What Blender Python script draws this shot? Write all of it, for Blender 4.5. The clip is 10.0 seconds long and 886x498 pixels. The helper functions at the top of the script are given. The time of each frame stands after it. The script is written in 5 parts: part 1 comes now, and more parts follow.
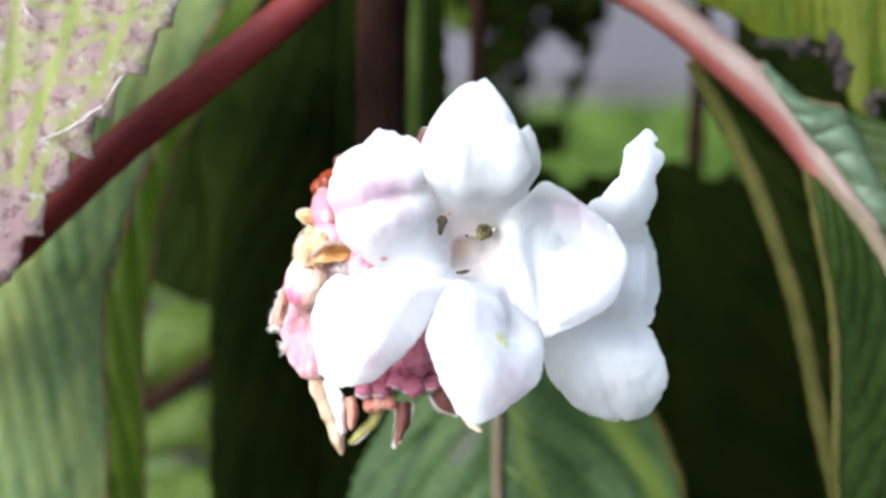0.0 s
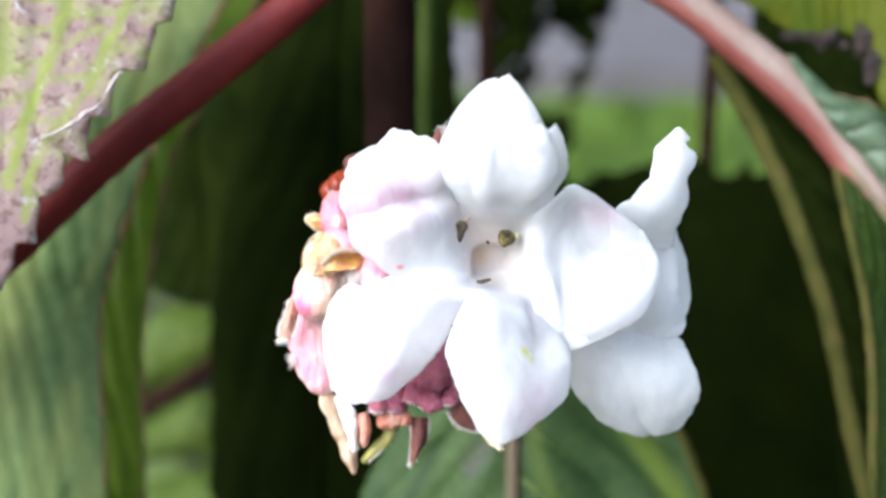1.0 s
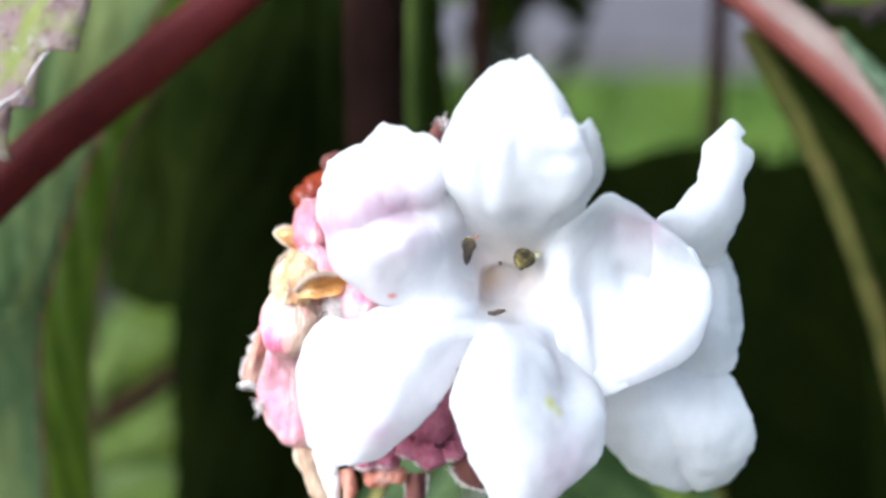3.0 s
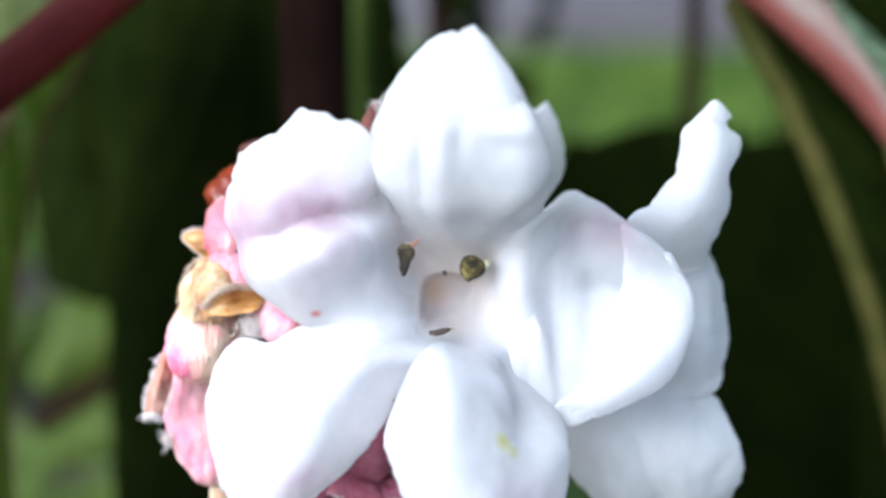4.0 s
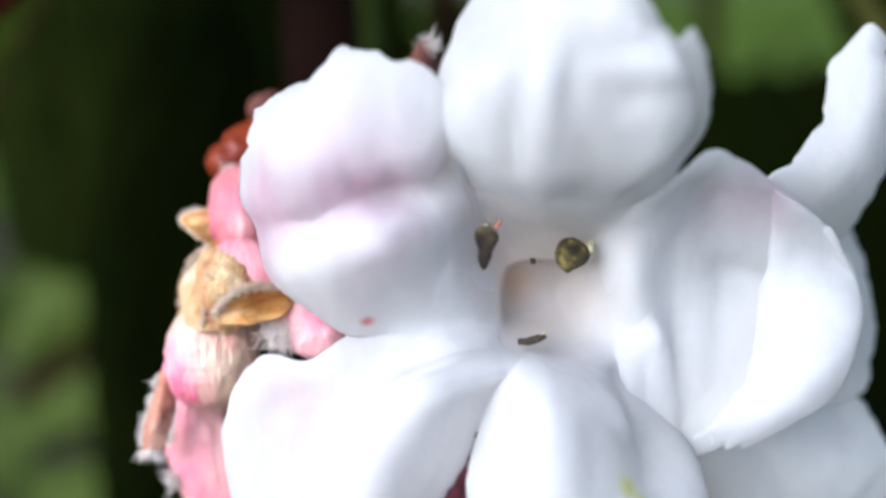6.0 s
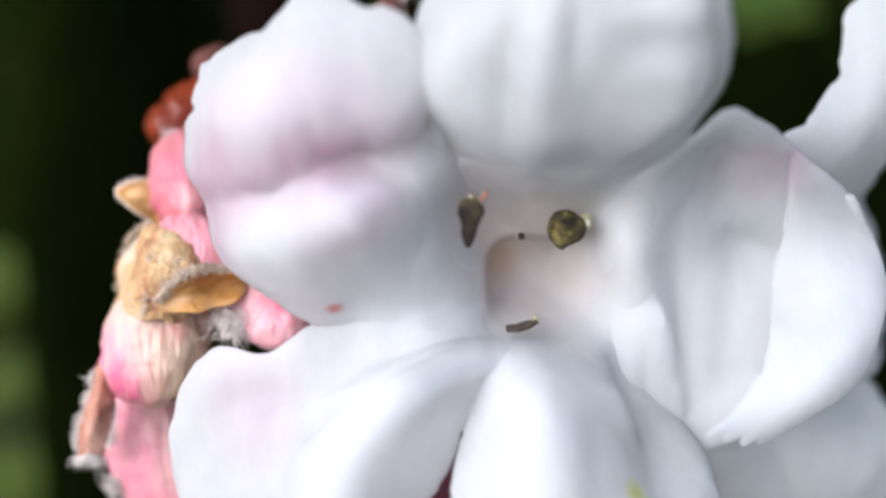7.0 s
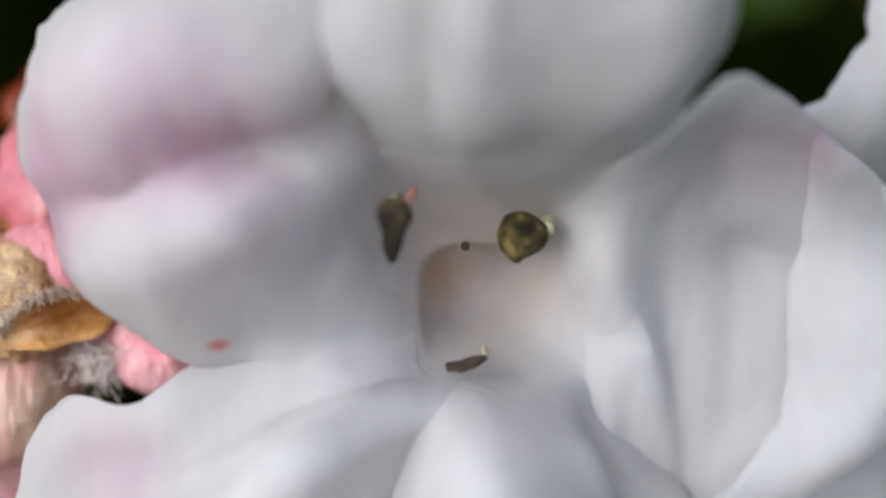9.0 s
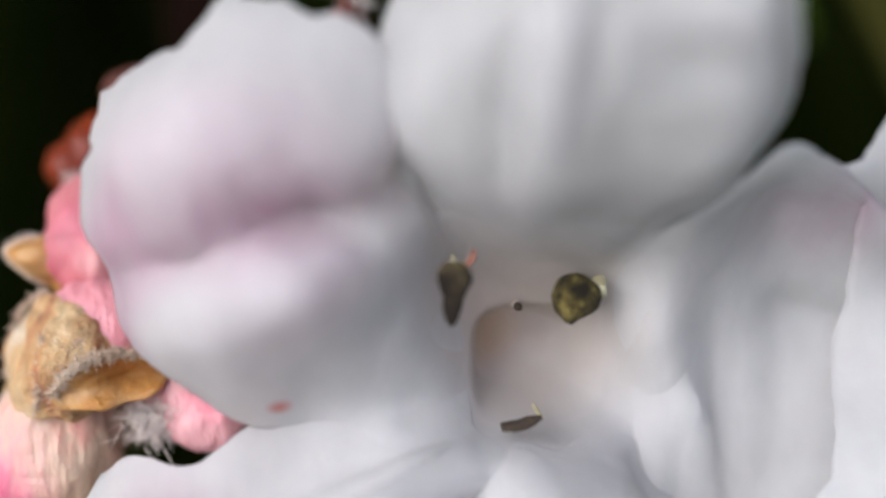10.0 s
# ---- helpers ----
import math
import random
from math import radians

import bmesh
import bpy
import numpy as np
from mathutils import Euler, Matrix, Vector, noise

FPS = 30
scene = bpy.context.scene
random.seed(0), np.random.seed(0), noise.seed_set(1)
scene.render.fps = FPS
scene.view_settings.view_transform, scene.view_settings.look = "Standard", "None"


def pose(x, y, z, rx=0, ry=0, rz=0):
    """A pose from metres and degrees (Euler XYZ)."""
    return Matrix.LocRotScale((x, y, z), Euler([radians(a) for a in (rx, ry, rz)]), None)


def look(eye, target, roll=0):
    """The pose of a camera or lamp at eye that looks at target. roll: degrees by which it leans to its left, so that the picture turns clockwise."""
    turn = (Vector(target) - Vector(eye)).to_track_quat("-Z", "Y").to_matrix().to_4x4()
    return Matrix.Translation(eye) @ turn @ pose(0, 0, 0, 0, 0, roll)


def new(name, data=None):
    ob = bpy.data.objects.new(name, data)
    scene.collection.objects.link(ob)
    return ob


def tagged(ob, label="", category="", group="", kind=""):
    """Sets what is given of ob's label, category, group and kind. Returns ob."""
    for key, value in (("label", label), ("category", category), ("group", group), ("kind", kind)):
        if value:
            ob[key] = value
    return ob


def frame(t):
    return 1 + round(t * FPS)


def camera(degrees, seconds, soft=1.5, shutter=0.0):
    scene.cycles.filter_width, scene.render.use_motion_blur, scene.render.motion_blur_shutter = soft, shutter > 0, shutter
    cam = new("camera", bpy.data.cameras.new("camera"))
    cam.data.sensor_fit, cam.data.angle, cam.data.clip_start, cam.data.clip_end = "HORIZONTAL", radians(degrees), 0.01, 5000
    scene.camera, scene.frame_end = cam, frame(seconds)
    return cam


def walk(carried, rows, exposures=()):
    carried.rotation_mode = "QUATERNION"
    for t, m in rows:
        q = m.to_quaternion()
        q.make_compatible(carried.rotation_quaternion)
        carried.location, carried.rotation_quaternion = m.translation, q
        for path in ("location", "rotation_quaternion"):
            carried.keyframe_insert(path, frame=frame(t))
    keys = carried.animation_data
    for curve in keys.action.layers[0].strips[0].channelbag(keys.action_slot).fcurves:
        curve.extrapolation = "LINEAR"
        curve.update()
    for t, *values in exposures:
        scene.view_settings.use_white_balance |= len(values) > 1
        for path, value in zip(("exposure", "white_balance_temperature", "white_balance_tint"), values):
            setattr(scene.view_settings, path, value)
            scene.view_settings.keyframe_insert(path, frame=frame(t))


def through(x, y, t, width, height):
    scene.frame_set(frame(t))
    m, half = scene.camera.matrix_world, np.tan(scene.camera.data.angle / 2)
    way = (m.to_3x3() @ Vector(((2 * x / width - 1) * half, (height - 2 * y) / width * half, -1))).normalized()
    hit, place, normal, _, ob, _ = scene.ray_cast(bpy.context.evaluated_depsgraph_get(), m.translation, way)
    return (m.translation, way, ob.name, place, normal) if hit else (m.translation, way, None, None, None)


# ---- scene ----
# All places below are in millimetres in the flower's own axes: x to the right, y away from the viewer, z up along the
# picture; the origin lies at the stigma of the open flower. PLACE lays that frame into the world, in metres.
MM = 0.001
TILT = 26.0
HEIGHT = 0.45
PLACE = Matrix.Translation((0, 0, HEIGHT)) @ pose(0, 0, 0, -TILT)

PATH = [
    (0, (3.06, -50.59, -3.79), (1.44, -30.70, -2.54), 1.80),
    (0.5, (3.04, -49.01, -3.74), (1.42, -29.11, -2.52), 1.70),
    (1, (1.79, -47.59, -3.06), (0.24, -27.68, -1.91), 1.57),
    (1.5, (2.37, -45.67, -2.42), (0.92, -25.75, -1.36), 1.37),
    (2, (-0.34, -43.76, -2.27), (-1.53, -23.82, -1.23), 1.40),
    (2.2, (-0.20, -42.59, -2.33), (-1.40, -22.64, -1.42), 1.26),
    (3.3, (0.22, -36.94, -0.79), (-0.83, -16.98, -0.15), 1.09),
    (3.5, (0.27, -35.64, -1.10), (-0.61, -15.67, -0.63), 0.76),
    (4, (1.13, -32.58, 0.22), (0.42, -12.60, 0.54), 0.61),
    (4.5, (1.17, -30.21, 0.19), (0.66, -10.22, 0.30), 0.19),
    (5, (0.36, -28.67, 0.21), (-0.09, -8.67, 0.17), -0.07),
    (5.5, (-0.16, -26.85, 0.46), (-0.64, -6.86, 0.24), -0.24),
    (5.7, (-1.06, -26.11, 0.65), (-1.46, -6.11, 0.28), -0.57),
    (6.8, (-2.19, -21.65, 1.94), (-1.65, -1.71, 0.52), -1.39),
    (7, (-2.34, -21.71, 1.36), (-1.61, -1.77, -0.05), -1.49),
    (7.5, (-2.90, -21.01, 0.48), (-2.23, -1.08, -1.09), -1.66),
    (8, (-2.44, -17.95, 1.52), (-1.92, 1.97, -0.09), -2.21),
    (8.5, (-1.30, -17.77, 1.43), (-0.66, 2.14, -0.34), -2.20),
    (9, (-1.17, -16.78, 1.30), (-0.16, 3.14, -0.24), -2.22),
    (9.5, (-1.76, -16.62, 0.57), (-0.36, 3.32, -0.14), -2.18),
    (10, (-2.30, -16.94, 1.90), (-0.91, 2.98, 0.82), -2.17),
]
cam = camera(44.0, 10.0, soft=2.8)


def camera_pose(eye, target, roll):
    m = look(eye, target, roll)
    m.translation = m.translation * MM
    return PLACE @ m


EXPOSURES = [(0.0, 0.96, 5650, 5), (1.0, 0.96, 5650, 5), (2.0, 0.98, 5600, 5), (3.5, 0.74, 5450, 5), (4.0, 0.62, 5400, 5), (4.5, 0.50, 5350, 4), (5.5, 0.36, 5500, 5), (7.0, 0.08, 5800, 7), (7.5, 0.02, 5850, 7), (8.0, -0.32, 5950, 8),
             (8.5, -0.32, 6000, 8), (9.0, -0.44, 6050, 8), (9.5, -0.38, 6100, 8), (10.0, -0.34, 6100, 9)]
walk(cam, [(t, camera_pose(eye, target, roll)) for t, eye, target, roll in PATH], EXPOSURES)

# ---- light: a bright, hazy sky and a soft sun high up, a little to the left ----
SUN_WAY = Vector((-0.56, -0.51, 0.655)).normalized()
world = bpy.data.worlds.new("sky")
scene.world = world
world.use_nodes = True
wn = world.node_tree
sky = wn.nodes.new("ShaderNodeTexSky")
sky.sky_type = "NISHITA"
sky.sun_disc = False
sky.sun_elevation = math.asin(SUN_WAY.z)
sky.sun_rotation = math.atan2(SUN_WAY.x, SUN_WAY.y)
sky.air_density, sky.dust_density, sky.ozone_density = 1.0, 4.0, 0.6
wn.links.new(sky.outputs[0], wn.nodes["Background"].inputs[0])
wn.nodes["Background"].inputs[1].default_value = 0.15
sun = new("sun", bpy.data.lights.new("sun", "SUN"))
sun.data.energy, sun.data.angle, sun.data.color = 3.8, radians(56), (0.975, 0.972, 1.0)
sun.matrix_world = look(SUN_WAY * 5, (0, 0, 0))


# ---- materials ----
def material(name):
    m = bpy.data.materials.new(name)
    m.use_nodes = True
    nt = m.node_tree
    return m, nt, nt.nodes["Principled BSDF"]


def node(nt, kind, **inputs):
    n = nt.nodes.new(kind)
    for key, value in inputs.items():
        n.inputs[key.replace("_", " ")].default_value = value
    return n


def noise_tex(nt, scale, detail=4.0, rough=0.55, stretch=(1, 1, 1), distortion=0.0):
    """Noise at that many waves a metre, on the object's own coordinates."""
    co = nt.nodes.new("ShaderNodeTexCoord")
    mp = nt.nodes.new("ShaderNodeMapping")
    mp.inputs["Scale"].default_value = stretch
    nt.links.new(co.outputs["Object"], mp.inputs[0])
    t = node(nt, "ShaderNodeTexNoise", Scale=scale, Detail=detail, Roughness=rough, Distortion=distortion)
    nt.links.new(mp.outputs[0], t.inputs["Vector"])
    return t.outputs[0]


def bands_tex(nt, scale, angle, stretch, detail=3.0):
    """Noise drawn out along a line in the object's xz plane, at that angle from upright in degrees."""
    co = nt.nodes.new("ShaderNodeTexCoord")
    mp = nt.nodes.new("ShaderNodeMapping")
    mp.vector_type = "TEXTURE"
    mp.inputs["Rotation"].default_value = (0, radians(angle), 0)
    mp.inputs["Scale"].default_value = (1, 1, stretch)
    nt.links.new(co.outputs["Object"], mp.inputs[0])
    t = node(nt, "ShaderNodeTexNoise", Scale=scale, Detail=detail, Roughness=0.55)
    nt.links.new(mp.outputs[0], t.inputs["Vector"])
    return t.outputs[0]


def ramp(nt, fac, stops):
    r = nt.nodes.new("ShaderNodeValToRGB")
    while len(r.color_ramp.elements) < len(stops):
        r.color_ramp.elements.new(0.5)
    for e, (pos, col) in zip(r.color_ramp.elements, stops):
        e.position, e.color = pos, (*col, 1)
    nt.links.new(fac, r.inputs[0])
    return r.outputs[0]


def mix(nt, fac, a, b, blend="MIX"):
    n = nt.nodes.new("ShaderNodeMix")
    n.data_type, n.blend_type = "RGBA", blend
    for socket, v in ((n.inputs[0], fac), (n.inputs[6], a), (n.inputs[7], b)):
        if isinstance(v, (int, float)):
            socket.default_value = v
        elif isinstance(v, tuple):
            socket.default_value = (*v, 1)
        else:
            nt.links.new(v, socket)
    return n.outputs[2]


def bump(nt, bsdf, height, strength, distance):
    b = node(nt, "ShaderNodeBump", Strength=strength, Distance=distance)
    nt.links.new(height, b.inputs["Height"])
    nt.links.new(b.outputs[0], bsdf.inputs["Normal"])


def blob(nt, centre, radius):
    """A soft patch of pigment: 1 at the centre (object coordinates, mm), 0 from the radius on."""
    co = nt.nodes.new("ShaderNodeTexCoord")
    d = nt.nodes.new("ShaderNodeVectorMath")
    d.operation = "DISTANCE"
    d.inputs[1].default_value = Vector(centre) * MM
    nt.links.new(co.outputs["Object"], d.inputs[0])
    r = node(nt, "ShaderNodeMapRange")
    r.interpolation_type = "SMOOTHSTEP"
    for n, v in ((1, 0.0), (2, radius * MM), (3, 1.0), (4, 0.0)):
        r.inputs[n].default_value = v
    nt.links.new(d.outputs["Value"], r.inputs[0])
    return r.outputs[0]


def times(nt, a, b):
    n = nt.nodes.new("ShaderNodeMath")
    n.operation = "MULTIPLY"
    for socket, v in ((n.inputs[0], a), (n.inputs[1], b)):
        if isinstance(v, (int, float)):
            socket.default_value = v
        else:
            nt.links.new(v, socket)
    return n.outputs[0]


def stripe(nt, line, width, origin, wobble=0.6):
    """A soft band of pigment along a line of points (mm, flower's frame), on a thing based at origin: 1 on the line, 0 from the width on."""
    co = nt.nodes.new("ShaderNodeTexCoord")
    warp = node(nt, "ShaderNodeTexNoise", Scale=900.0, Detail=3.0)
    nt.links.new(co.outputs["Object"], warp.inputs["Vector"])
    shift = nt.nodes.new("ShaderNodeVectorMath")
    shift.operation = "MULTIPLY_ADD"
    nt.links.new(warp.outputs["Color"], shift.inputs[0])
    shift.inputs[1].default_value = (wobble * MM,) * 3
    nt.links.new(co.outputs["Object"], shift.inputs[2])
    flat = nt.nodes.new("ShaderNodeVectorMath")
    flat.operation = "MULTIPLY"
    flat.inputs[1].default_value = (1, 0, 1)
    nt.links.new(shift.outputs[0], flat.inputs[0])
    nearest = None
    pts = [(np.subtract(p, origin) + 0.5 * wobble) * MM for p in line]
    for p, q in zip(pts, pts[1:]):
        p, q = Vector((p[0], 0, p[2])), Vector((q[0], 0, q[2]))
        rel = nt.nodes.new("ShaderNodeVectorMath")
        rel.operation = "SUBTRACT"
        nt.links.new(flat.outputs[0], rel.inputs[0])
        rel.inputs[1].default_value = p
        run = nt.nodes.new("ShaderNodeVectorMath")
        run.operation = "DOT_PRODUCT"
        nt.links.new(rel.outputs[0], run.inputs[0])
        run.inputs[1].default_value = (q - p) / (q - p).length_squared
        held = nt.nodes.new("ShaderNodeClamp")
        nt.links.new(run.outputs["Value"], held.inputs[0])
        along = nt.nodes.new("ShaderNodeVectorMath")
        along.operation = "SCALE"
        along.inputs[0].default_value = q - p
        nt.links.new(held.outputs[0], along.inputs["Scale"])
        gap = nt.nodes.new("ShaderNodeVectorMath")
        gap.operation = "DISTANCE"
        nt.links.new(rel.outputs[0], gap.inputs[0])
        nt.links.new(along.outputs[0], gap.inputs[1])
        if nearest is None:
            nearest = gap.outputs["Value"]
        else:
            low = nt.nodes.new("ShaderNodeMath")
            low.operation = "MINIMUM"
            nt.links.new(nearest, low.inputs[0])
            nt.links.new(gap.outputs["Value"], low.inputs[1])
            nearest = low.outputs[0]
    r = node(nt, "ShaderNodeMapRange")
    r.interpolation_type = "SMOOTHSTEP"
    for n, v in ((1, 0.15 * width * MM), (2, width * MM), (3, 1.0), (4, 0.0)):
        r.inputs[n].default_value = v
    nt.links.new(nearest, r.inputs[0])
    return r.outputs[0]


def let_through(nt, bsdf, colour, amount):
    """Lets part of the light pass through a thin skin."""
    tr = nt.nodes.new("ShaderNodeBsdfTranslucent")
    nt.links.new(colour, tr.inputs[0])
    ms = nt.nodes.new("ShaderNodeMixShader")
    ms.inputs[0].default_value = amount
    nt.links.new(bsdf.outputs[0], ms.inputs[1])
    nt.links.new(tr.outputs[0], ms.inputs[2])
    nt.links.new(ms.outputs[0], nt.nodes["Material Output"].inputs[0])


def petal_material(name, blushes=(), specks=(), white=(0.93, 0.92, 0.925), through=0.66):
    """White waxy petal, with patches of pink pigment: (centre, radius, amount), and small coloured specks."""
    m, nt, bsdf = material(name)
    cloud = noise_tex(nt, 700, 4)
    base = ramp(nt, cloud, [(0.3, tuple(c * 0.97 for c in white)), (0.7, white)])
    streak = noise_tex(nt, 1600, 3, stretch=(1.6, 1.0, 0.5))
    for centre, radius, amount in blushes:
        fac = times(nt, blob(nt, centre, radius), times(nt, ramp(nt, streak, [(0.25, (0.45,) * 3), (0.7, (1,) * 3)]), amount))
        base = mix(nt, fac, base, (0.82, 0.40, 0.62))
    for centre, radius, colour in specks:
        base = mix(nt, times(nt, blob(nt, centre, radius), 0.9), base, colour)
    nt.links.new(base, bsdf.inputs["Base Color"])
    bsdf.inputs["Roughness"].default_value = 0.62
    bsdf.inputs["Specular IOR Level"].default_value = 0.3
    bsdf.inputs["Subsurface Weight"].default_value = 0.35
    bsdf.inputs["Subsurface Radius"].default_value = (1.0, 0.85, 0.8)
    bsdf.inputs["Subsurface Scale"].default_value = 0.0006
    bump(nt, bsdf, noise_tex(nt, 5000, 5, 0.6), 0.12, 0.0002)
    glow = mix(nt, 1.0, base, ramp(nt, noise_tex(nt, 1100, 5, 0.6, stretch=(1.5, 1.0, 0.6)), [(0.3, (0.90,) * 3), (0.65, (1,) * 3)]), "MULTIPLY")
    let_through(nt, bsdf, glow, through)
    return m


def leaf_material(name, dark, light, vein, rough=0.5, through=0.25, gloss=0.35, bands=None, lines=(), origin=(0, 0, 0)):
    """Leaf skin: blotched green, finer net of pale veins, and a little light passing through."""
    m, nt, bsdf = material(name)
    big, fine = noise_tex(nt, 130, 4), noise_tex(nt, 900, 5)
    base = ramp(nt, big, [(0.32, dark), (0.68, light)])
    base = mix(nt, times(nt, ramp(nt, fine, [(0.4, (0,) * 3), (0.75, (1,) * 3)]), 0.45), base, tuple(0.6 * c for c in dark))
    cells = node(nt, "ShaderNodeTexVoronoi", Scale=650)
    cells.feature = "DISTANCE_TO_EDGE"
    co = nt.nodes.new("ShaderNodeTexCoord")
    nt.links.new(co.outputs["Object"], cells.inputs["Vector"])
    net = ramp(nt, cells.outputs["Distance"], [(0.0, (1,) * 3), (0.09, (0,) * 3)])
    base = mix(nt, times(nt, net, 0.25), base, vein)
    if bands:
        angle, colour, amount = bands
        veil = bands_tex(nt, 420, angle, 6.0)
        base = mix(nt, times(nt, ramp(nt, veil, [(0.44, (0,) * 3), (0.60, (1,) * 3)]), amount), base, colour)
    for line, width, colour, amount in lines:
        base = mix(nt, times(nt, stripe(nt, line, width, origin, 0.4), amount), base, colour)
    nt.links.new(base, bsdf.inputs["Base Color"])
    bsdf.inputs["Roughness"].default_value = rough
    bsdf.inputs["Specular IOR Level"].default_value = gloss
    bump(nt, bsdf, cells.outputs["Distance"], 0.35, 0.0004)
    let_through(nt, bsdf, base, through)
    return m


def skin_material(name, stops, scale=300, stretch=(1, 1, 1), rough=0.55, fine=2500, relief=0.3, depth=0.0003, sss=0.0, gloss=0.4):
    """Stem, bud or husk: a ramp of colours over noise, with fine relief."""
    m, nt, bsdf = material(name)
    base = ramp(nt, noise_tex(nt, scale, 4, stretch=stretch), stops)
    grain = noise_tex(nt, fine, 5, 0.65)
    base = mix(nt, 0.35, base, ramp(nt, grain, [(0.3, (0.45,) * 3), (0.7, (1,) * 3)]), "MULTIPLY")
    nt.links.new(base, bsdf.inputs["Base Color"])
    bsdf.inputs["Roughness"].default_value = rough
    bsdf.inputs["Specular IOR Level"].default_value = gloss
    if sss:
        bsdf.inputs["Subsurface Weight"].default_value = sss
        bsdf.inputs["Subsurface Radius"].default_value = (1.0, 0.5, 0.4)
        bsdf.inputs["Subsurface Scale"].default_value = 0.0005
    bump(nt, bsdf, grain, relief, depth)
    return m


# the second blush follows the crease: pink pigment plus the fold's shade painted in
WHITE_UPPER_LEFT = petal_material("petal_white_blushed", [((-5.9, -1.6, 1.3), 1.5, 0.55), ((-3.7, -2.3, 1.9), 2.2, 0.42), ((-6.2, -0.6, 0.5), 1.5, 0.6), ((-5.2, -2, 1.9), 1.6, 0.3)], [((-3.66, -0.95, -1.24), 0.27, (0.75, 0.12, 0.09))])
WHITE_RIGHT = petal_material("petal_white_faint_blush", [((4.6, -1, 1.2), 1.8, 0.3)], [((4.35, -0.6, -1.5), 0.14, (0.7, 0.55, 0.3))])
WHITE_BOTTOM = petal_material("petal_white_yellow_fleck", [((2.2, -2, -6.8), 2.0, 0.25)], [((1.75, -2.2, -4.6), 0.4, (0.74, 0.74, 0.22)), ((2.1, -2.2, -4.85), 0.3, (0.74, 0.74, 0.3))])
WHITE_LOWER_LEFT = petal_material("petal_white_lilac", [((-5.3, -0.6, -3.2), 1.6, 0.3), ((-3.9, -2, -5.9), 1.2, 0.25)])
WHITE = petal_material("petal_white")
WHITE_THIN = petal_material("petal_white_thin", through=0.72)
THROAT = petal_material("throat_cream", [((0.0, 0.5, 0.8), 1.6, 0.12)], [((0.1, -0.2, 0.5), 2.5, (0.90, 0.83, 0.80)), ((0.35, 0.6, -0.5), 2.4, (0.84, 0.75, 0.69)), ((-0.45, 1.2, -0.45), 0.9, (0.80, 0.66, 0.50)), ((-3.66, -0.95, -1.24), 0.27, (0.75, 0.12, 0.09))])
def bud_skin(name, ground, patches, origin):
    """Bud skin: a ground colour with soft patches (centre, radius, colour), finely streaked along the bud."""
    m, nt, bsdf = material(name)
    streak = noise_tex(nt, 2600, 4, stretch=(1.4, 1.0, 0.35))
    grain = noise_tex(nt, 900, 4)
    base = ramp(nt, grain, [(0.3, tuple(0.86 * c for c in ground)), (0.7, ground)])
    for centre, radius, colour in patches:
        fac = times(nt, blob(nt, np.subtract(centre, origin), radius), ramp(nt, streak, [(0.34, (0.30,) * 3), (0.56, (1,) * 3)]))
        base = mix(nt, fac, base, colour)
    nt.links.new(base, bsdf.inputs["Base Color"])
    bsdf.inputs["Roughness"].default_value = 0.5
    bsdf.inputs["Subsurface Weight"].default_value = 0.3
    bsdf.inputs["Subsurface Radius"].default_value = (1.0, 0.5, 0.4)
    bsdf.inputs["Subsurface Scale"].default_value = 0.0005
    bump(nt, bsdf, streak, 0.6, 0.0003)
    return m


POLLEN = skin_material("anther_dark_pollen", [(0.41, (0.026, 0.019, 0.009)), (0.55, (0.16, 0.12, 0.032)), (0.70, (0.46, 0.37, 0.11))], 3500, rough=0.8, fine=9000, relief=0.9)
ANTHER_BROWN = skin_material("anther_brown", [(0.3, (0.03, 0.02, 0.018)), (0.7, (0.13, 0.09, 0.055))], 2500, rough=0.75, fine=9000, relief=0.7)
ANTHER_OLIVE = skin_material("anther_olive", [(0.42, (0.022, 0.014, 0.010)), (0.57, (0.055, 0.038, 0.020)), (0.70, (0.16, 0.125, 0.055))], 1600, rough=0.8, fine=9000, relief=0.8)
FILAMENT = skin_material("filament_yellow", [(0.3, (0.70, 0.62, 0.30)), (0.7, (0.80, 0.76, 0.55))], 1500)
PINK_CREAM = skin_material("bud_pink_and_cream", [(0.36, (0.74, 0.13, 0.26)), (0.47, (0.82, 0.42, 0.42)), (0.57, (0.86, 0.72, 0.56))], 330, (1, 1, 0.7), 0.45, 2600, 0.4, sss=0.3)
# rose darkened by the petals' shadow, which is part of the colour here
ROSE_SHADED = skin_material("bud_rose_shaded", [(0.3, (0.17, 0.035, 0.055)), (0.5, (0.33, 0.085, 0.13)), (0.7, (0.46, 0.17, 0.21))], 900, (1, 1, 0.6), rough=0.6, fine=4000, relief=0.5, sss=0.15)
RED_BUD = skin_material("bud_rust_red", [(0.3, (0.13, 0.016, 0.007)), (0.7, (0.26, 0.045, 0.016))], 500, rough=0.25)
HUSK = skin_material("husk_tan", [(0.30, (0.46, 0.16, 0.10)), (0.42, (0.64, 0.36, 0.17)), (0.53, (0.76, 0.52, 0.29)), (0.66, (0.86, 0.70, 0.54))], 900, (1.6, 1, 0.5), 0.6, 4000, 0.9, sss=0.2)
HUSK_AMBER = skin_material("husk_amber", [(0.32, (0.36, 0.12, 0.03)), (0.5, (0.54, 0.26, 0.07)), (0.68, (0.70, 0.45, 0.24))], 1000, (0.6, 1, 1.4), 0.35, 4000, 0.4, sss=0.2)
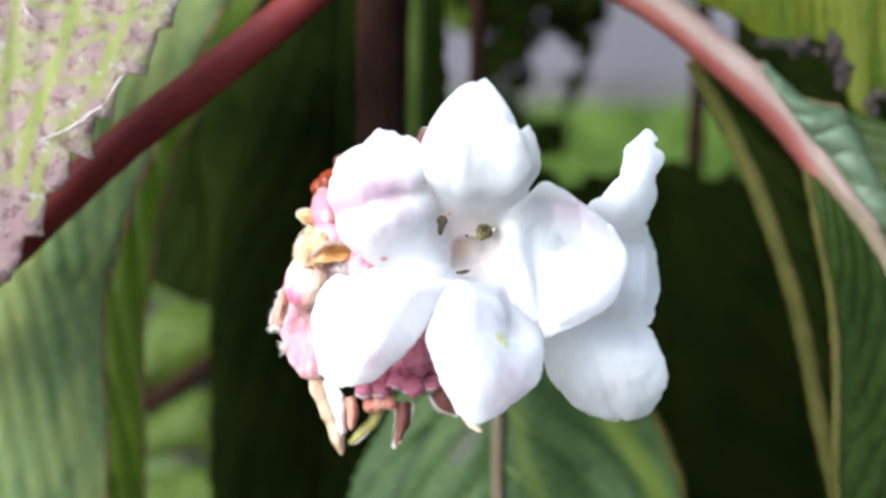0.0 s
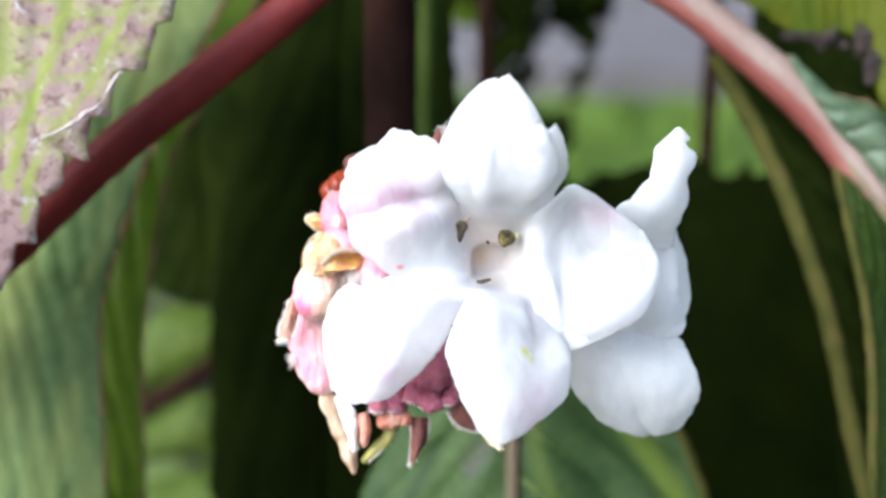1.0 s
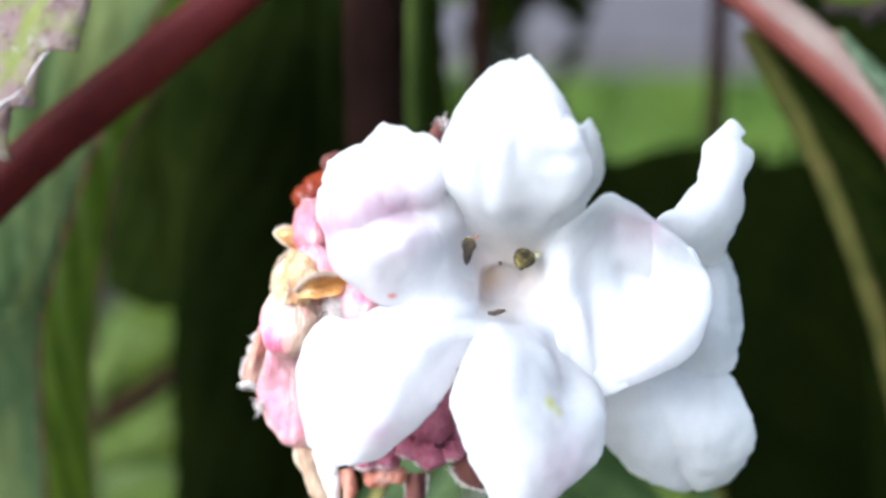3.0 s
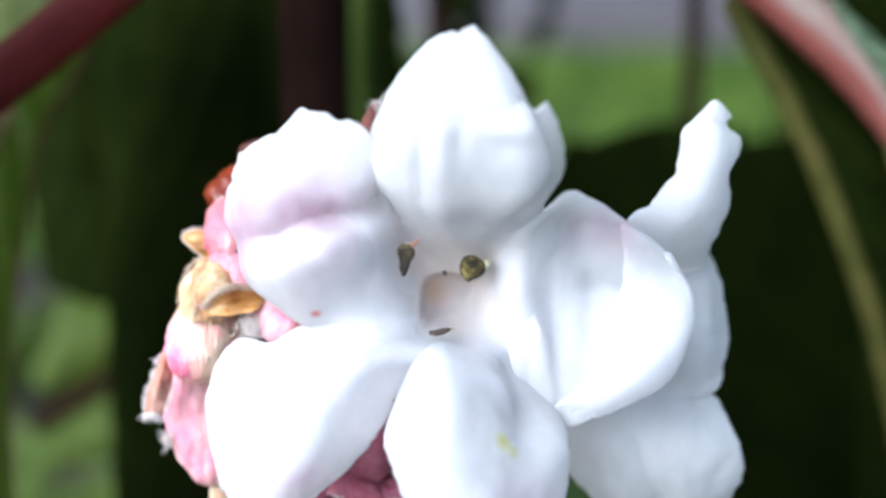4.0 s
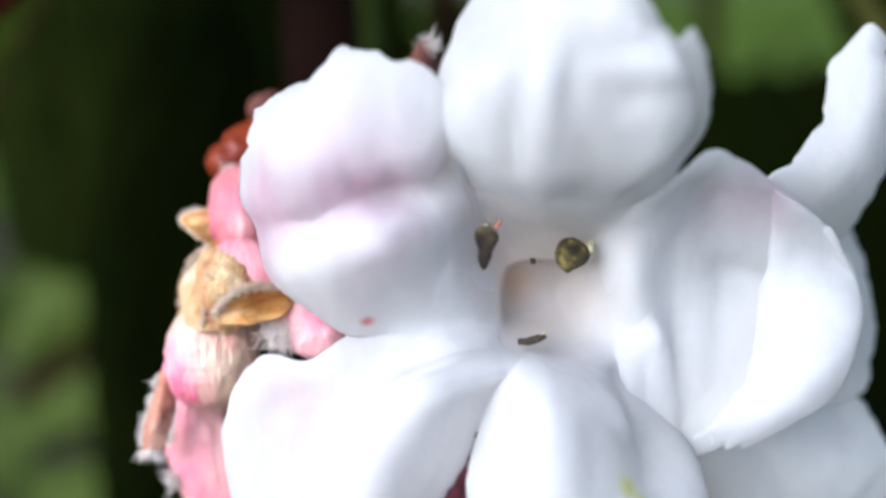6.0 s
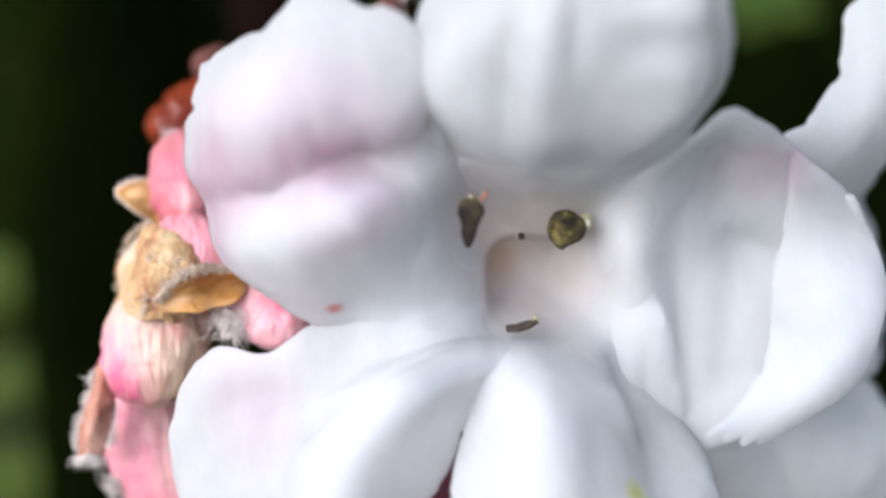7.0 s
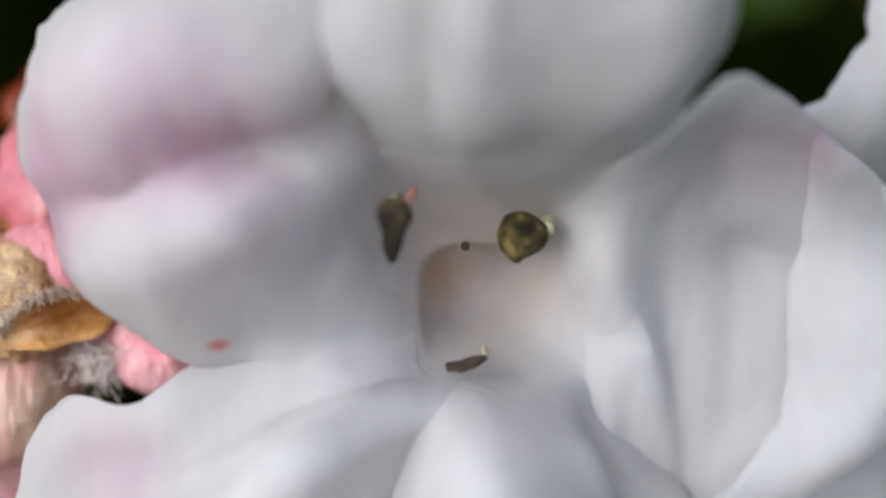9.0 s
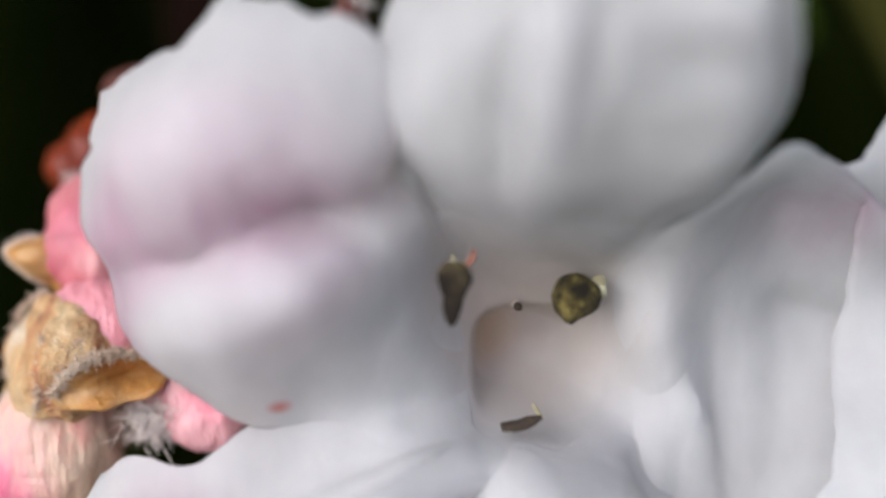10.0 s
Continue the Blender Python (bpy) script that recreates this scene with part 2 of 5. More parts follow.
STALK_YELLOW = skin_material("stalk_yellow_green", [(0.3, (0.30, 0.27, 0.06)), (0.7, (0.48, 0.42, 0.13))], 700, rough=0.55)
HUSK_PALE = skin_material("husk_straw", [(0.3, (0.38, 0.22, 0.13)), (0.55, (0.60, 0.44, 0.30)), (0.75, (0.72, 0.62, 0.48))], 700, (1.5, 1.5, 0.4), 0.6, 4000, 0.5)
HUSK_RED = skin_material("husk_red_brown", [(0.3, (0.075, 0.018, 0.013)), (0.7, (0.19, 0.065, 0.045))], 900, (1.5, 1.5, 0.4), 0.65, 4000, 0.6)
HUSK_SALMON = skin_material("husk_salmon", [(0.3, (0.34, 0.09, 0.06)), (0.5, (0.50, 0.19, 0.12)), (0.7, (0.64, 0.36, 0.27))], 900, (1.6, 1.5, 0.4), 0.6, 4000, 0.6)
MARGIN_BROWN = skin_material("leaf_rim_brown", [(0.3, (0.10, 0.045, 0.022)), (0.7, (0.24, 0.14, 0.075))], 500, rough=0.8, gloss=0.1)
CRUST = skin_material("leaf_crust", [(0.3, (0.34, 0.27, 0.25)), (0.7, (0.48, 0.42, 0.40))], 900, rough=0.85, gloss=0.1)
HAIR = skin_material("hair_pale", [(0.3, (0.80, 0.68, 0.62)), (0.7, (0.90, 0.83, 0.78))], 800)
HAIR_PEACH = skin_material("hair_peach", [(0.3, (0.62, 0.44, 0.32)), (0.7, (0.80, 0.66, 0.52))], 800)
STEM_RED = skin_material("stem_dark_red", [(0.3, (0.115, 0.010, 0.012)), (0.7, (0.22, 0.030, 0.022))], 180, (1, 1, 0.6), 0.6, 1500, 0.25, gloss=0.2)
STEM_PINK = skin_material("stem_pink", [(0.3, (0.125, 0.030, 0.022)), (0.55, (0.175, 0.055, 0.042)), (0.75, (0.215, 0.088, 0.070))], 160, (1, 1, 0.7), 0.5, 1500, 0.25, gloss=0.3)
# pale ridge tone, with the highlight of the stalk's upper side painted in
RIDGE_HIGHLIGHT = skin_material("stem_ridge_highlight", [(0.3, (0.17, 0.10, 0.082)), (0.7, (0.23, 0.17, 0.14))], 200, rough=0.5, gloss=0.3)
RIB_PALE = skin_material("rib_pale", [(0.3, (0.105, 0.075, 0.045)), (0.7, (0.165, 0.13, 0.08))], 260, rough=0.6, gloss=0.2)
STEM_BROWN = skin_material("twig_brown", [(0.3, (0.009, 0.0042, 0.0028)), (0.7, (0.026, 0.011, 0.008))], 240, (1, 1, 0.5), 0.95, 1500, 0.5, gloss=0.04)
STEM_GREEN = skin_material("stem_green", [(0.3, (0.013, 0.024, 0.003)), (0.5, (0.028, 0.043, 0.006)), (0.7, (0.05, 0.068, 0.013))], 240, (1, 1, 0.5), 0.8, 1500, gloss=0.08)
MARGIN = skin_material("leaf_margin_olive", [(0.3, (0.026, 0.028, 0.005)), (0.55, (0.050, 0.048, 0.010)), (0.75, (0.075, 0.048, 0.020))], 400, rough=0.85, gloss=0.08)
FADED_BASE = (-26, 4.5, 17.5)
FADED_VEINS = [
    ([(-20.6, 4, 14), (-21.06, 4, 11.84), (-21.82, 4, 8.92), (-22.8, 4, 6.13), (-23.44, 4, 2.49)], 0.54, 0.95),
    ([(-17.6, 4, 13.5), (-18.2, 4, 11.95), (-19.09, 4, 9.62), (-20.03, 4, 7.24), (-21.59, 4, 5.1), (-22.41, 4, 3.29), (-22.6, 4, 1.0)], 0.432, 0.85),
    ([(-23.9, 4, 14), (-24.15, 4, 12.1), (-24.25, 4, 8.5), (-24.7, 4, 5.2)], 0.432, 0.7),
]
FADED_CROSS = [((-21.7, 9.2), (-19.36, 10.5)), ((-22.2, 7.7), (-19.7, 8.1)), ((-22.8, 5.9), (-21.0, 5.5)), ((-21.9, 8.9), (-24.4, 8.0)), ((-22.4, 7.4), (-24.6, 6.2)), ((-23.0, 5.3), (-24.8, 4.1)),
               ((-23.2, 3.5), (-24.7, 2.0)), ((-21.2, 11.6), (-23.4, 11.9)), ((-19.5, 8.4), (-18.3, 9.9)), ((-18.5, 11.2), (-16.7, 12.0)), ((-21.4, 10.4), (-23.9, 10.2)), ((-21.2, 11.0), (-18.9, 11.3))]


def faded_material():
    """A leaf turning: dull pink fields with brown flecks and grey crust, the veins still yellow-green."""
    m, nt, bsdf = material("leaf_faded")
    base = ramp(nt, noise_tex(nt, 260, 5, 0.65, distortion=0.5), [(0.36, (0.37, 0.37, 0.16)), (0.43, (0.47, 0.36, 0.30)), (0.56, (0.41, 0.275, 0.265))])
    base = mix(nt, ramp(nt, noise_tex(nt, 1300, 4, 0.7), [(0.51, (0,) * 3), (0.60, (0.75,) * 3)]), base, (0.20, 0.11, 0.10))
    base = mix(nt, ramp(nt, noise_tex(nt, 700, 4, 0.6), [(0.50, (0,) * 3), (0.62, (0.6,) * 3)]), base, (0.42, 0.41, 0.17))
    patchy = ramp(nt, noise_tex(nt, 500, 3), [(0.30, (0.55,) * 3), (0.55, (1,) * 3)])
    for line, width, amount in FADED_VEINS:
        base = mix(nt, times(nt, stripe(nt, line, width, FADED_BASE), times(nt, patchy, amount)), base, (0.37, 0.42, 0.09))
    for (x0, z0), (x1, z1) in FADED_CROSS:
        base = mix(nt, times(nt, stripe(nt, [(x0, 4, z0), (x1, 4, z1)], 0.36, FADED_BASE), times(nt, patchy, 0.7)), base, (0.38, 0.41, 0.13))
    crust = ramp(nt, noise_tex(nt, 850, 6, 0.75), [(0.58, (0,) * 3), (0.65, (0.85,) * 3)])
    base = mix(nt, crust, base, (0.60, 0.54, 0.52))
    nt.links.new(base, bsdf.inputs["Base Color"])
    bsdf.inputs["Roughness"].default_value = 0.65
    bsdf.inputs["Specular IOR Level"].default_value = 0.3
    bump(nt, bsdf, noise_tex(nt, 1500, 5, 0.7), 0.6, 0.0004)
    let_through(nt, bsdf, base, 0.5)
    return m


LEAF_MOTTLED = faded_material()
LEAF_GREEN = leaf_material("leaf_green", (0.18, 0.28, 0.1), (0.27, 0.37, 0.14), (0.34, 0.4, 0.15), through=0.55, bands=(8, (0.46, 0.50, 0.17), 0.6))
LEAF_OLIVE = leaf_material("leaf_olive", (0.1, 0.17, 0.006), (0.17, 0.25, 0.011), (0.22, 0.28, 0.02), gloss=0.2, through=0.45)
# shade painted in: this green is darker than the leaf's own
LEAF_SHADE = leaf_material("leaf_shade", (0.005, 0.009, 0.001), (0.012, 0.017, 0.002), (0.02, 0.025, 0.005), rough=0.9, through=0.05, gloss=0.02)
# near-black green: the deep shade under the shrub is put into the colour
LEAF_DEEP_SHADE = leaf_material("leaf_deep_shade", (0.003, 0.0058, 0.0005), (0.0075, 0.0108, 0.001), (0.014, 0.018, 0.0035), rough=0.9, through=0.05, gloss=0.02)
LEAF_BLUE = leaf_material("leaf_blue_green", (0.030, 0.062, 0.015), (0.066, 0.105, 0.028), (0.12, 0.15, 0.045), rough=0.6, gloss=0.25, origin=(1, 26, 0),
                          lines=[([(5.2, 24, -8.4), (7.9, 24, -11.3), (9.8, 24, -13.5), (11.6, 24, -17)], 0.9, (0.020, 0.044, 0.006), 0.8), ([(6.9, 24, -8.0), (9.4, 24, -11.2), (11.4, 24, -14.0), (12.6, 24, -17)], 1.3, (0.10, 0.14, 0.014), 0.9),
                                 ([(-3.6, 24, -11.4), (-5.0, 24, -14.1), (-6.2, 24, -17)], 0.7, (0.020, 0.042, 0.010), 0.8), ([(2.2, 24, -10), (2.9, 24, -13), (4.8, 24, -17)], 0.9, (0.085, 0.12, 0.02), 0.7), ([(-0.6, 24, -11.5), (-1.6, 24, -13.0)], 1.0, (0.10, 0.085, 0.09), 0.5)])
LEAF_DROOP = leaf_material("leaf_mid_green", (0.014, 0.028, 0.0022), (0.028, 0.046, 0.005), (0.05, 0.07, 0.016), gloss=0.15)
LEAF_TOP = leaf_material("leaf_yellow_green", (0.028, 0.05, 0.0018), (0.054, 0.078, 0.0034), (0.082, 0.096, 0.008), bands=(4, (0.095, 0.10, 0.0065), 0.7), gloss=0.12)


# ---- building helpers ----
def smooth_curve(points, count):
    """Catmull-Rom through rows of points; count samples from the first to the last."""
    p = np.array(points, float)
    p = np.concatenate([2 * p[:1] - p[1:2], p, 2 * p[-1:] - p[-2:-1]])
    s = np.linspace(0, len(points) - 1, count)
    i = np.minimum(s.astype(int), len(points) - 2)
    f = (s - i).reshape((-1,) + (1,) * (p.ndim - 1))
    a, b, c, d = p[i], p[i + 1], p[i + 2], p[i + 3]
    return 0.5 * (2 * b + (c - a) * f + (2 * a - 5 * b + 4 * c - d) * f**2 + (3 * b - a - 3 * c + d) * f**3)


def loft(ribs, nu, nv):
    """A smooth sheet through ribs: an array nu x nv x 3."""
    across = np.array([smooth_curve(r, nv) for r in ribs])
    return smooth_curve(across, nu)


def sheet_normals(g):
    n = np.cross(np.gradient(g, axis=0), np.gradient(g, axis=1))
    return n / np.maximum(np.linalg.norm(n, axis=-1, keepdims=True), 1e-9)


def ruffle(g, amount, waves, seed):
    """Pushes a sheet along its normals by smooth noise, waves to a millimetre."""
    n = sheet_normals(g)
    off = Vector((seed * 7.3, seed * 3.1, seed * 5.7))
    h = np.array([[noise.noise(Vector(p) * waves + off) for p in row] for row in g])
    return g + n * (h * amount)[..., None]


def nibble(g, amount, waves, seed, sides=(1, 1, 1, 1)):
    """Makes the rim uneven, within the sheet: first rib, last rib, first side, last side."""
    off = Vector((seed * 2.7, seed * 9.1, seed))
    for on, turn, flip in zip(sides, (0, 0, 1, 1), (0, 1, 0, 1)):
        if on:
            h = g.transpose(1, 0, 2) if turn else g
            h = (h[::-1] if flip else h).copy()
            way = h[0] - h[2]
            way = way / np.maximum(np.linalg.norm(way, axis=-1, keepdims=True), 1e-9)
            push = np.array([noise.noise(Vector(p) * waves + off) for p in h[0]]) * amount * on
            for k, w in enumerate((1.0, 0.7, 0.45, 0.25, 0.1)):
                h[k] += way * (push * w)[:, None]
            h = h[::-1] if flip else h
            g = h.transpose(1, 0, 2) if turn else h
    return np.ascontiguousarray(g)


def thick_sheet(g, thickness, rim=0.25):
    """Verts and faces of a closed sheet with that thickness, thinner to the rim, its edge rounded."""
    nu, nv = g.shape[:2]
    u, v = np.meshgrid(np.linspace(0, 1, nu), np.linspace(0, 1, nv), indexing="ij")
    edge = np.minimum(np.minimum(u, 1 - u), np.minimum(v, 1 - v))
    half = thickness / 2 * (rim + (1 - rim) * np.clip(edge / 0.10, 0, 1) ** 0.5)
    n = sheet_normals(g)
    verts = np.concatenate([(g + n * half[..., None]).reshape(-1, 3), (g - n * half[..., None]).reshape(-1, 3)])
    k = nu * nv
    i, j = np.meshgrid(np.arange(nu - 1), np.arange(nv - 1), indexing="ij")
    a = (i * nv + j).ravel()
    top = np.stack([a, a + nv, a + nv + 1, a + 1], 1)
    faces = np.concatenate([top, top[:, ::-1] + k]).tolist()
    loop = list(range(nv)) + [r * nv + nv - 1 for r in range(1, nu)] + [(nu - 1) * nv + c for c in range(nv - 2, -1, -1)] + [r * nv for r in range(nu - 2, 0, -1)]
    for p, q in zip(loop, loop[1:] + loop[:1]):
        faces.append([p, q, q + k, p + k])
    return verts, faces


def tube(points, radii, sides=14, count=40, wrinkle=0.0, seed=0, flat=1.0, blunt=0.0):
    """Verts and faces of a round rod along a smooth curve, closed at both ends; flat squeezes it along y."""
    c = smooth_curve(points, count)
    r = np.interp(np.linspace(0, 1, count), np.linspace(0, 1, len(radii)), radii) if len(radii) < 4 else smooth_curve(np.array(radii)[:, None], count)[:, 0]
    if blunt:
        r = r * np.sqrt(np.clip(1 - (1 - np.linspace(0, 1, count) / blunt).clip(0, 1) ** 2, 0, 1))
    r = np.maximum(r, 1e-3)
    t = np.gradient(c, axis=0)
    t /= np.linalg.norm(t, axis=1, keepdims=True)
    ref = np.array([0.0, 1.0, 0.0]) if abs(t[:, 1]).mean() < 0.8 else np.array([1.0, 0.0, 0.0])
    x = np.cross(t, ref)
    x /= np.linalg.norm(x, axis=1, keepdims=True)
    y = np.cross(t, x)
    ang = np.linspace(0, 2 * math.pi, sides, endpoint=False)
    ring = x[:, None] * np.cos(ang)[None, :, None] + y[:, None] * (flat * np.sin(ang))[None, :, None]
    verts = c[:, None] + ring * r[:, None, None]
    if wrinkle:
        off = Vector((seed * 4.1, seed * 1.7, seed * 8.3))
        h = np.array([[noise.noise(Vector(p) * 1.3 + off) + 0.5 * noise.noise(Vector(p) * 3.1 + off) + 0.3 * noise.noise(Vector(p) * 7.0 + off) for p in row] for row in verts])
        verts = verts + ring * (h * wrinkle)[..., None] * np.minimum(r / r.max(), 1)[:, None, None]
    faces = []
    for i in range(count - 1):
        for j in range(sides):
            k = (j + 1) % sides
            faces.append([i * sides + j, i * sides + k, (i + 1) * sides + k, (i + 1) * sides + j])
    faces.append(list(range(sides))[::-1])
    faces.append([(count - 1) * sides + j for j in range(sides)])
    return verts.reshape(-1, 3), faces


BASE = {}


def thing(name, base, label, category, group="", kind=""):
    """An Empty at the thing's base, in the flower's frame, that carries its parts."""
    ob = new(name)
    ob.empty_display_size = 0.002
    ob.matrix_world = PLACE @ Matrix.Translation(Vector(base) * MM)
    BASE[ob.name] = np.array(base, float)
    return tagged(ob, label, category, group, kind)


def part(name, shape, mat, parent, label=""):
    """One mesh under a thing or a part, from verts (mm, flower's frame) and faces."""
    verts, faces = shape
    base = BASE[parent.name]
    me = bpy.data.meshes.new(name)
    me.from_pydata(((np.asarray(verts) - base) * MM).tolist(), [], faces)
    me.materials.append(mat)
    me.polygons.foreach_set("use_smooth", [True] * len(me.polygons))
    me.update()
    ob = new(name, me)
    ob.parent = parent
    BASE[ob.name] = base
    return tagged(ob, label)


def serrated(g, tooth, count, sides=(1, 1), lean=0.5):
    """Saw teeth along the first and last column of a leaf sheet, pointing to its tip."""
    g = g.copy()
    s = np.linspace(0, count, g.shape[0])
    saw = np.where(s % 1 < 0.75, s % 1 / 0.75, (1 - s % 1) / 0.25) - 0.4
    size = np.array([0.7 + 0.6 * noise.noise(Vector((math.floor(k) * 1.7, tooth, count))) for k in s])
    for on, a, b in ((sides[0], 0, 2), (sides[1], -1, -3)):
        if on:
            way = g[:, a] - g[:, b]
            way /= np.maximum(np.linalg.norm(way, axis=1, keepdims=True), 1e-9)
            along = np.gradient(g[:, a], axis=0)
            along /= np.maximum(np.linalg.norm(along, axis=1, keepdims=True), 1e-9)
            g[:, a] += (way + lean * along) * (saw * size * tooth)[:, None]
    return g


def veined(g, count, depth, mid=0.5, slope=0.45):
    """Quilts a leaf sheet: side veins sunk between swollen fields, running from the midrib to the margin."""
    nu, nv = g.shape[:2]
    u, v = np.meshgrid(np.linspace(0, 1, nu), np.linspace(0, 1, nv), indexing="ij")
    w = np.abs(v - mid) / max(mid, 1 - mid)
    s = ((u - slope * w) * count) % 1
    h = np.sqrt(np.clip(np.sin(math.pi * s), 0, 1)) * np.clip(w * 6, 0, 1) * np.clip((1 - w) * 4, 0.1, 1)
    return g - sheet_normals(g) * (h * depth)[..., None] * np.sign(sheet_normals(g)[..., 1:2] + 1e-9)


# ---- ground: lawn, grey path, hedge beyond ----
def world_mesh(name, verts, faces, mat, label, category, kind):
    me = bpy.data.meshes.new(name)
    me.from_pydata([tuple(v) for v in verts], [], faces)
    me.materials.append(mat)
    me.update()
    return tagged(new(name, me), label, category, "", kind)


LAWN = skin_material("lawn", [(0.3, (0.046, 0.092, 0.009)), (0.5, (0.082, 0.145, 0.015)), (0.75, (0.13, 0.195, 0.025))], 14, rough=0.9, fine=220, relief=0.8, depth=0.02)
PAVING = skin_material("paving", [(0.3, (0.085, 0.074, 0.076)), (0.7, (0.135, 0.118, 0.12))], 5, rough=0.85, fine=160, relief=0.4, depth=0.004)
GRASS = skin_material("grass_blade", [(0.3, (0.065, 0.125, 0.011)), (0.7, (0.14, 0.205, 0.028))], 9, rough=0.7, fine=300, gloss=0.2)
SOIL = skin_material("soil", [(0.3, (0.035, 0.028, 0.022)), (0.7, (0.11, 0.09, 0.075))], 20, rough=0.95, fine=200, relief=0.9, depth=0.01)
COVER = leaf_material("ground_leaf", (0.048, 0.086, 0.009), (0.115, 0.16, 0.022), (0.16, 0.19, 0.045), gloss=0.2, through=0.4)


def relief_sheet(x0, x1, y0, y1, nx, ny, rise, scale, z=0.0):
    xs, ys = np.linspace(x0, x1, nx), np.linspace(y0, y1, ny)
    verts = [(x, y, z + rise * noise.noise(Vector((x, y, 0)) * scale)) for y in ys for x in xs]
    faces = [[j * nx + i, j * nx + i + 1, (j + 1) * nx + i + 1, (j + 1) * nx + i] for j in range(ny - 1) for i in range(nx - 1)]
    return verts, faces


world_mesh("ground", *relief_sheet(-40, 40, -40, 60, 90, 110, 0.03, 0.7, -0.035), LAWN, "green lawn with uneven tufts", "lawn", "structure")
world_mesh("soil", *relief_sheet(-2.5, 2.5, -1.5, 0.9, 50, 30, 0.012, 4.0, 0.012), SOIL, "dark bare soil under the shrub", "soil", "structure")


def tufts(count, x0, x1, y0, y1, size, seed, z=0.0):
    """Grass blades: narrow bent triangles, many to a tuft."""
    r = np.random.default_rng(seed)
    verts, faces = [], []
    for _ in range(count):
        x, y, a, h = r.uniform(x0, x1), r.uniform(y0, y1), r.uniform(0, 2 * math.pi), size * r.uniform(0.5, 1.2)
        dx, dy, w = math.cos(a), math.sin(a), 0.05 * h + 0.002
        n = len(verts)
        verts += [(x - dy * w, y + dx * w, z), (x + dy * w, y - dx * w, z), (x + dx * h * 0.2 - dy * w * 0.7, y + dy * h * 0.2 + dx * w * 0.7, z + h * 0.6),
                  (x + dx * h * 0.2 + dy * w * 0.7, y + dy * h * 0.2 - dx * w * 0.7, z + h * 0.6), (x + dx * h * 0.55, y + dy * h * 0.55, z + h)]
        faces += [[n, n + 1, n + 3, n + 2], [n + 2, n + 3, n + 4]]
    return verts, faces


world_mesh("grass", *tufts(10000, -1.2, 1.6, 0.8, 1.78, 0.035, 1, -0.02), GRASS, "short green grass blades of the lawn", "grass", "stuff")
slab_v = [(x, y, z) for z in (-0.05, 0.03) for x, y in ((-6, 1.84), (6, 1.80), (6, 2.6), (-6, 2.65))]
world_mesh("path", slab_v, [[3, 2, 1, 0], [4, 5, 6, 7], [0, 1, 5, 4], [1, 2, 6, 5], [2, 3, 7, 6], [3, 0, 4, 7]], PAVING, "pale grey paved garden path", "path", "structure")


def leaf_cloud(count, box, size, seed, spread=1.0):
    """Small pointed leaves at all angles inside a box (metres), in one mesh."""
    r = np.random.default_rng(seed)
    verts, faces = [], []
    (x0, x1), (y0, y1), (z0, z1) = box
    for _ in range(count):
        c = np.array([r.uniform(x0, x1), r.uniform(y0, y1), r.uniform(z0, z1)])
        c[2] += 0.12 * (z1 - z0) * noise.noise(Vector(c) * 3)
        m = Euler((r.normal(0, 0.7) * spread, r.normal(0, 0.7) * spread, r.uniform(0, 6.28))).to_matrix()
        s = size * r.uniform(0.6, 1.3)
        n = len(verts)
        for p in ((-0.5, 0, 0), (-0.15, 0.22, 0.06), (-0.15, -0.22, 0.06), (0.2, 0.17, 0.05), (0.2, -0.17, 0.05), (0.5, 0, -0.08)):
            verts.append(c + np.array(m @ Vector(p)) * s)
        faces += [[n, n + 2, n + 1], [n + 1, n + 2, n + 4, n + 3], [n + 3, n + 4, n + 5]]
    return verts, faces


world_mesh("hedge", *leaf_cloud(5000, ((-4, 5), (2.9, 3.6), (0, 1.8)), 0.12, 2), LEAF_DEEP_SHADE, "dark green hedge behind the path", "hedge", "stuff")
world_mesh("ground_cover", *leaf_cloud(1500, ((-1.2, 1.2), (0.25, 0.95), (0.01, 0.07)), 0.07, 3, 0.6), COVER, "low green leaves covering the soil", "ground cover", "stuff")
# canopy out of view, added to keep light off the leaves behind the flower
world_mesh("unseen_shade_canopy", *leaf_cloud(1900, ((-0.45, 0.45), (0.055, 0.55), (0.52, 0.80)), 0.08, 5, 0.5), LEAF_OLIVE, "upper leaves of the flowering shrub", "foliage", "stuff")

# ---- the open flower ----
TOP_BASE = [
    [(-1.11, 0.5, 1.32), (-0.33, 0.8, 1.01), (0.47, 0.8, 0.93), (1.43, 0.8, 0.97), (2.3, 0.4, 1.17)],
    [(-1.69, -1.5, 2.19), (-0.59, -2.3, 1.75), (0.73, -2.5, 1.54), (1.87, -2.5, 1.54), (2.74, -2.1, 1.78)],
    [(-2.07, -2.2, 3.03), (-0.82, -3.3, 2.71), (0.74, -3.7, 2.47), (2.24, -3.7, 2.53), (3.32, -2.9, 2.96)],
    [(-2, -2.1, 3.99), (-0.65, -3.8, 3.83), (0.74, -4.2, 3.71), (2.08, -4.3, 3.63), (3.22, -3.6, 3.78)],
]
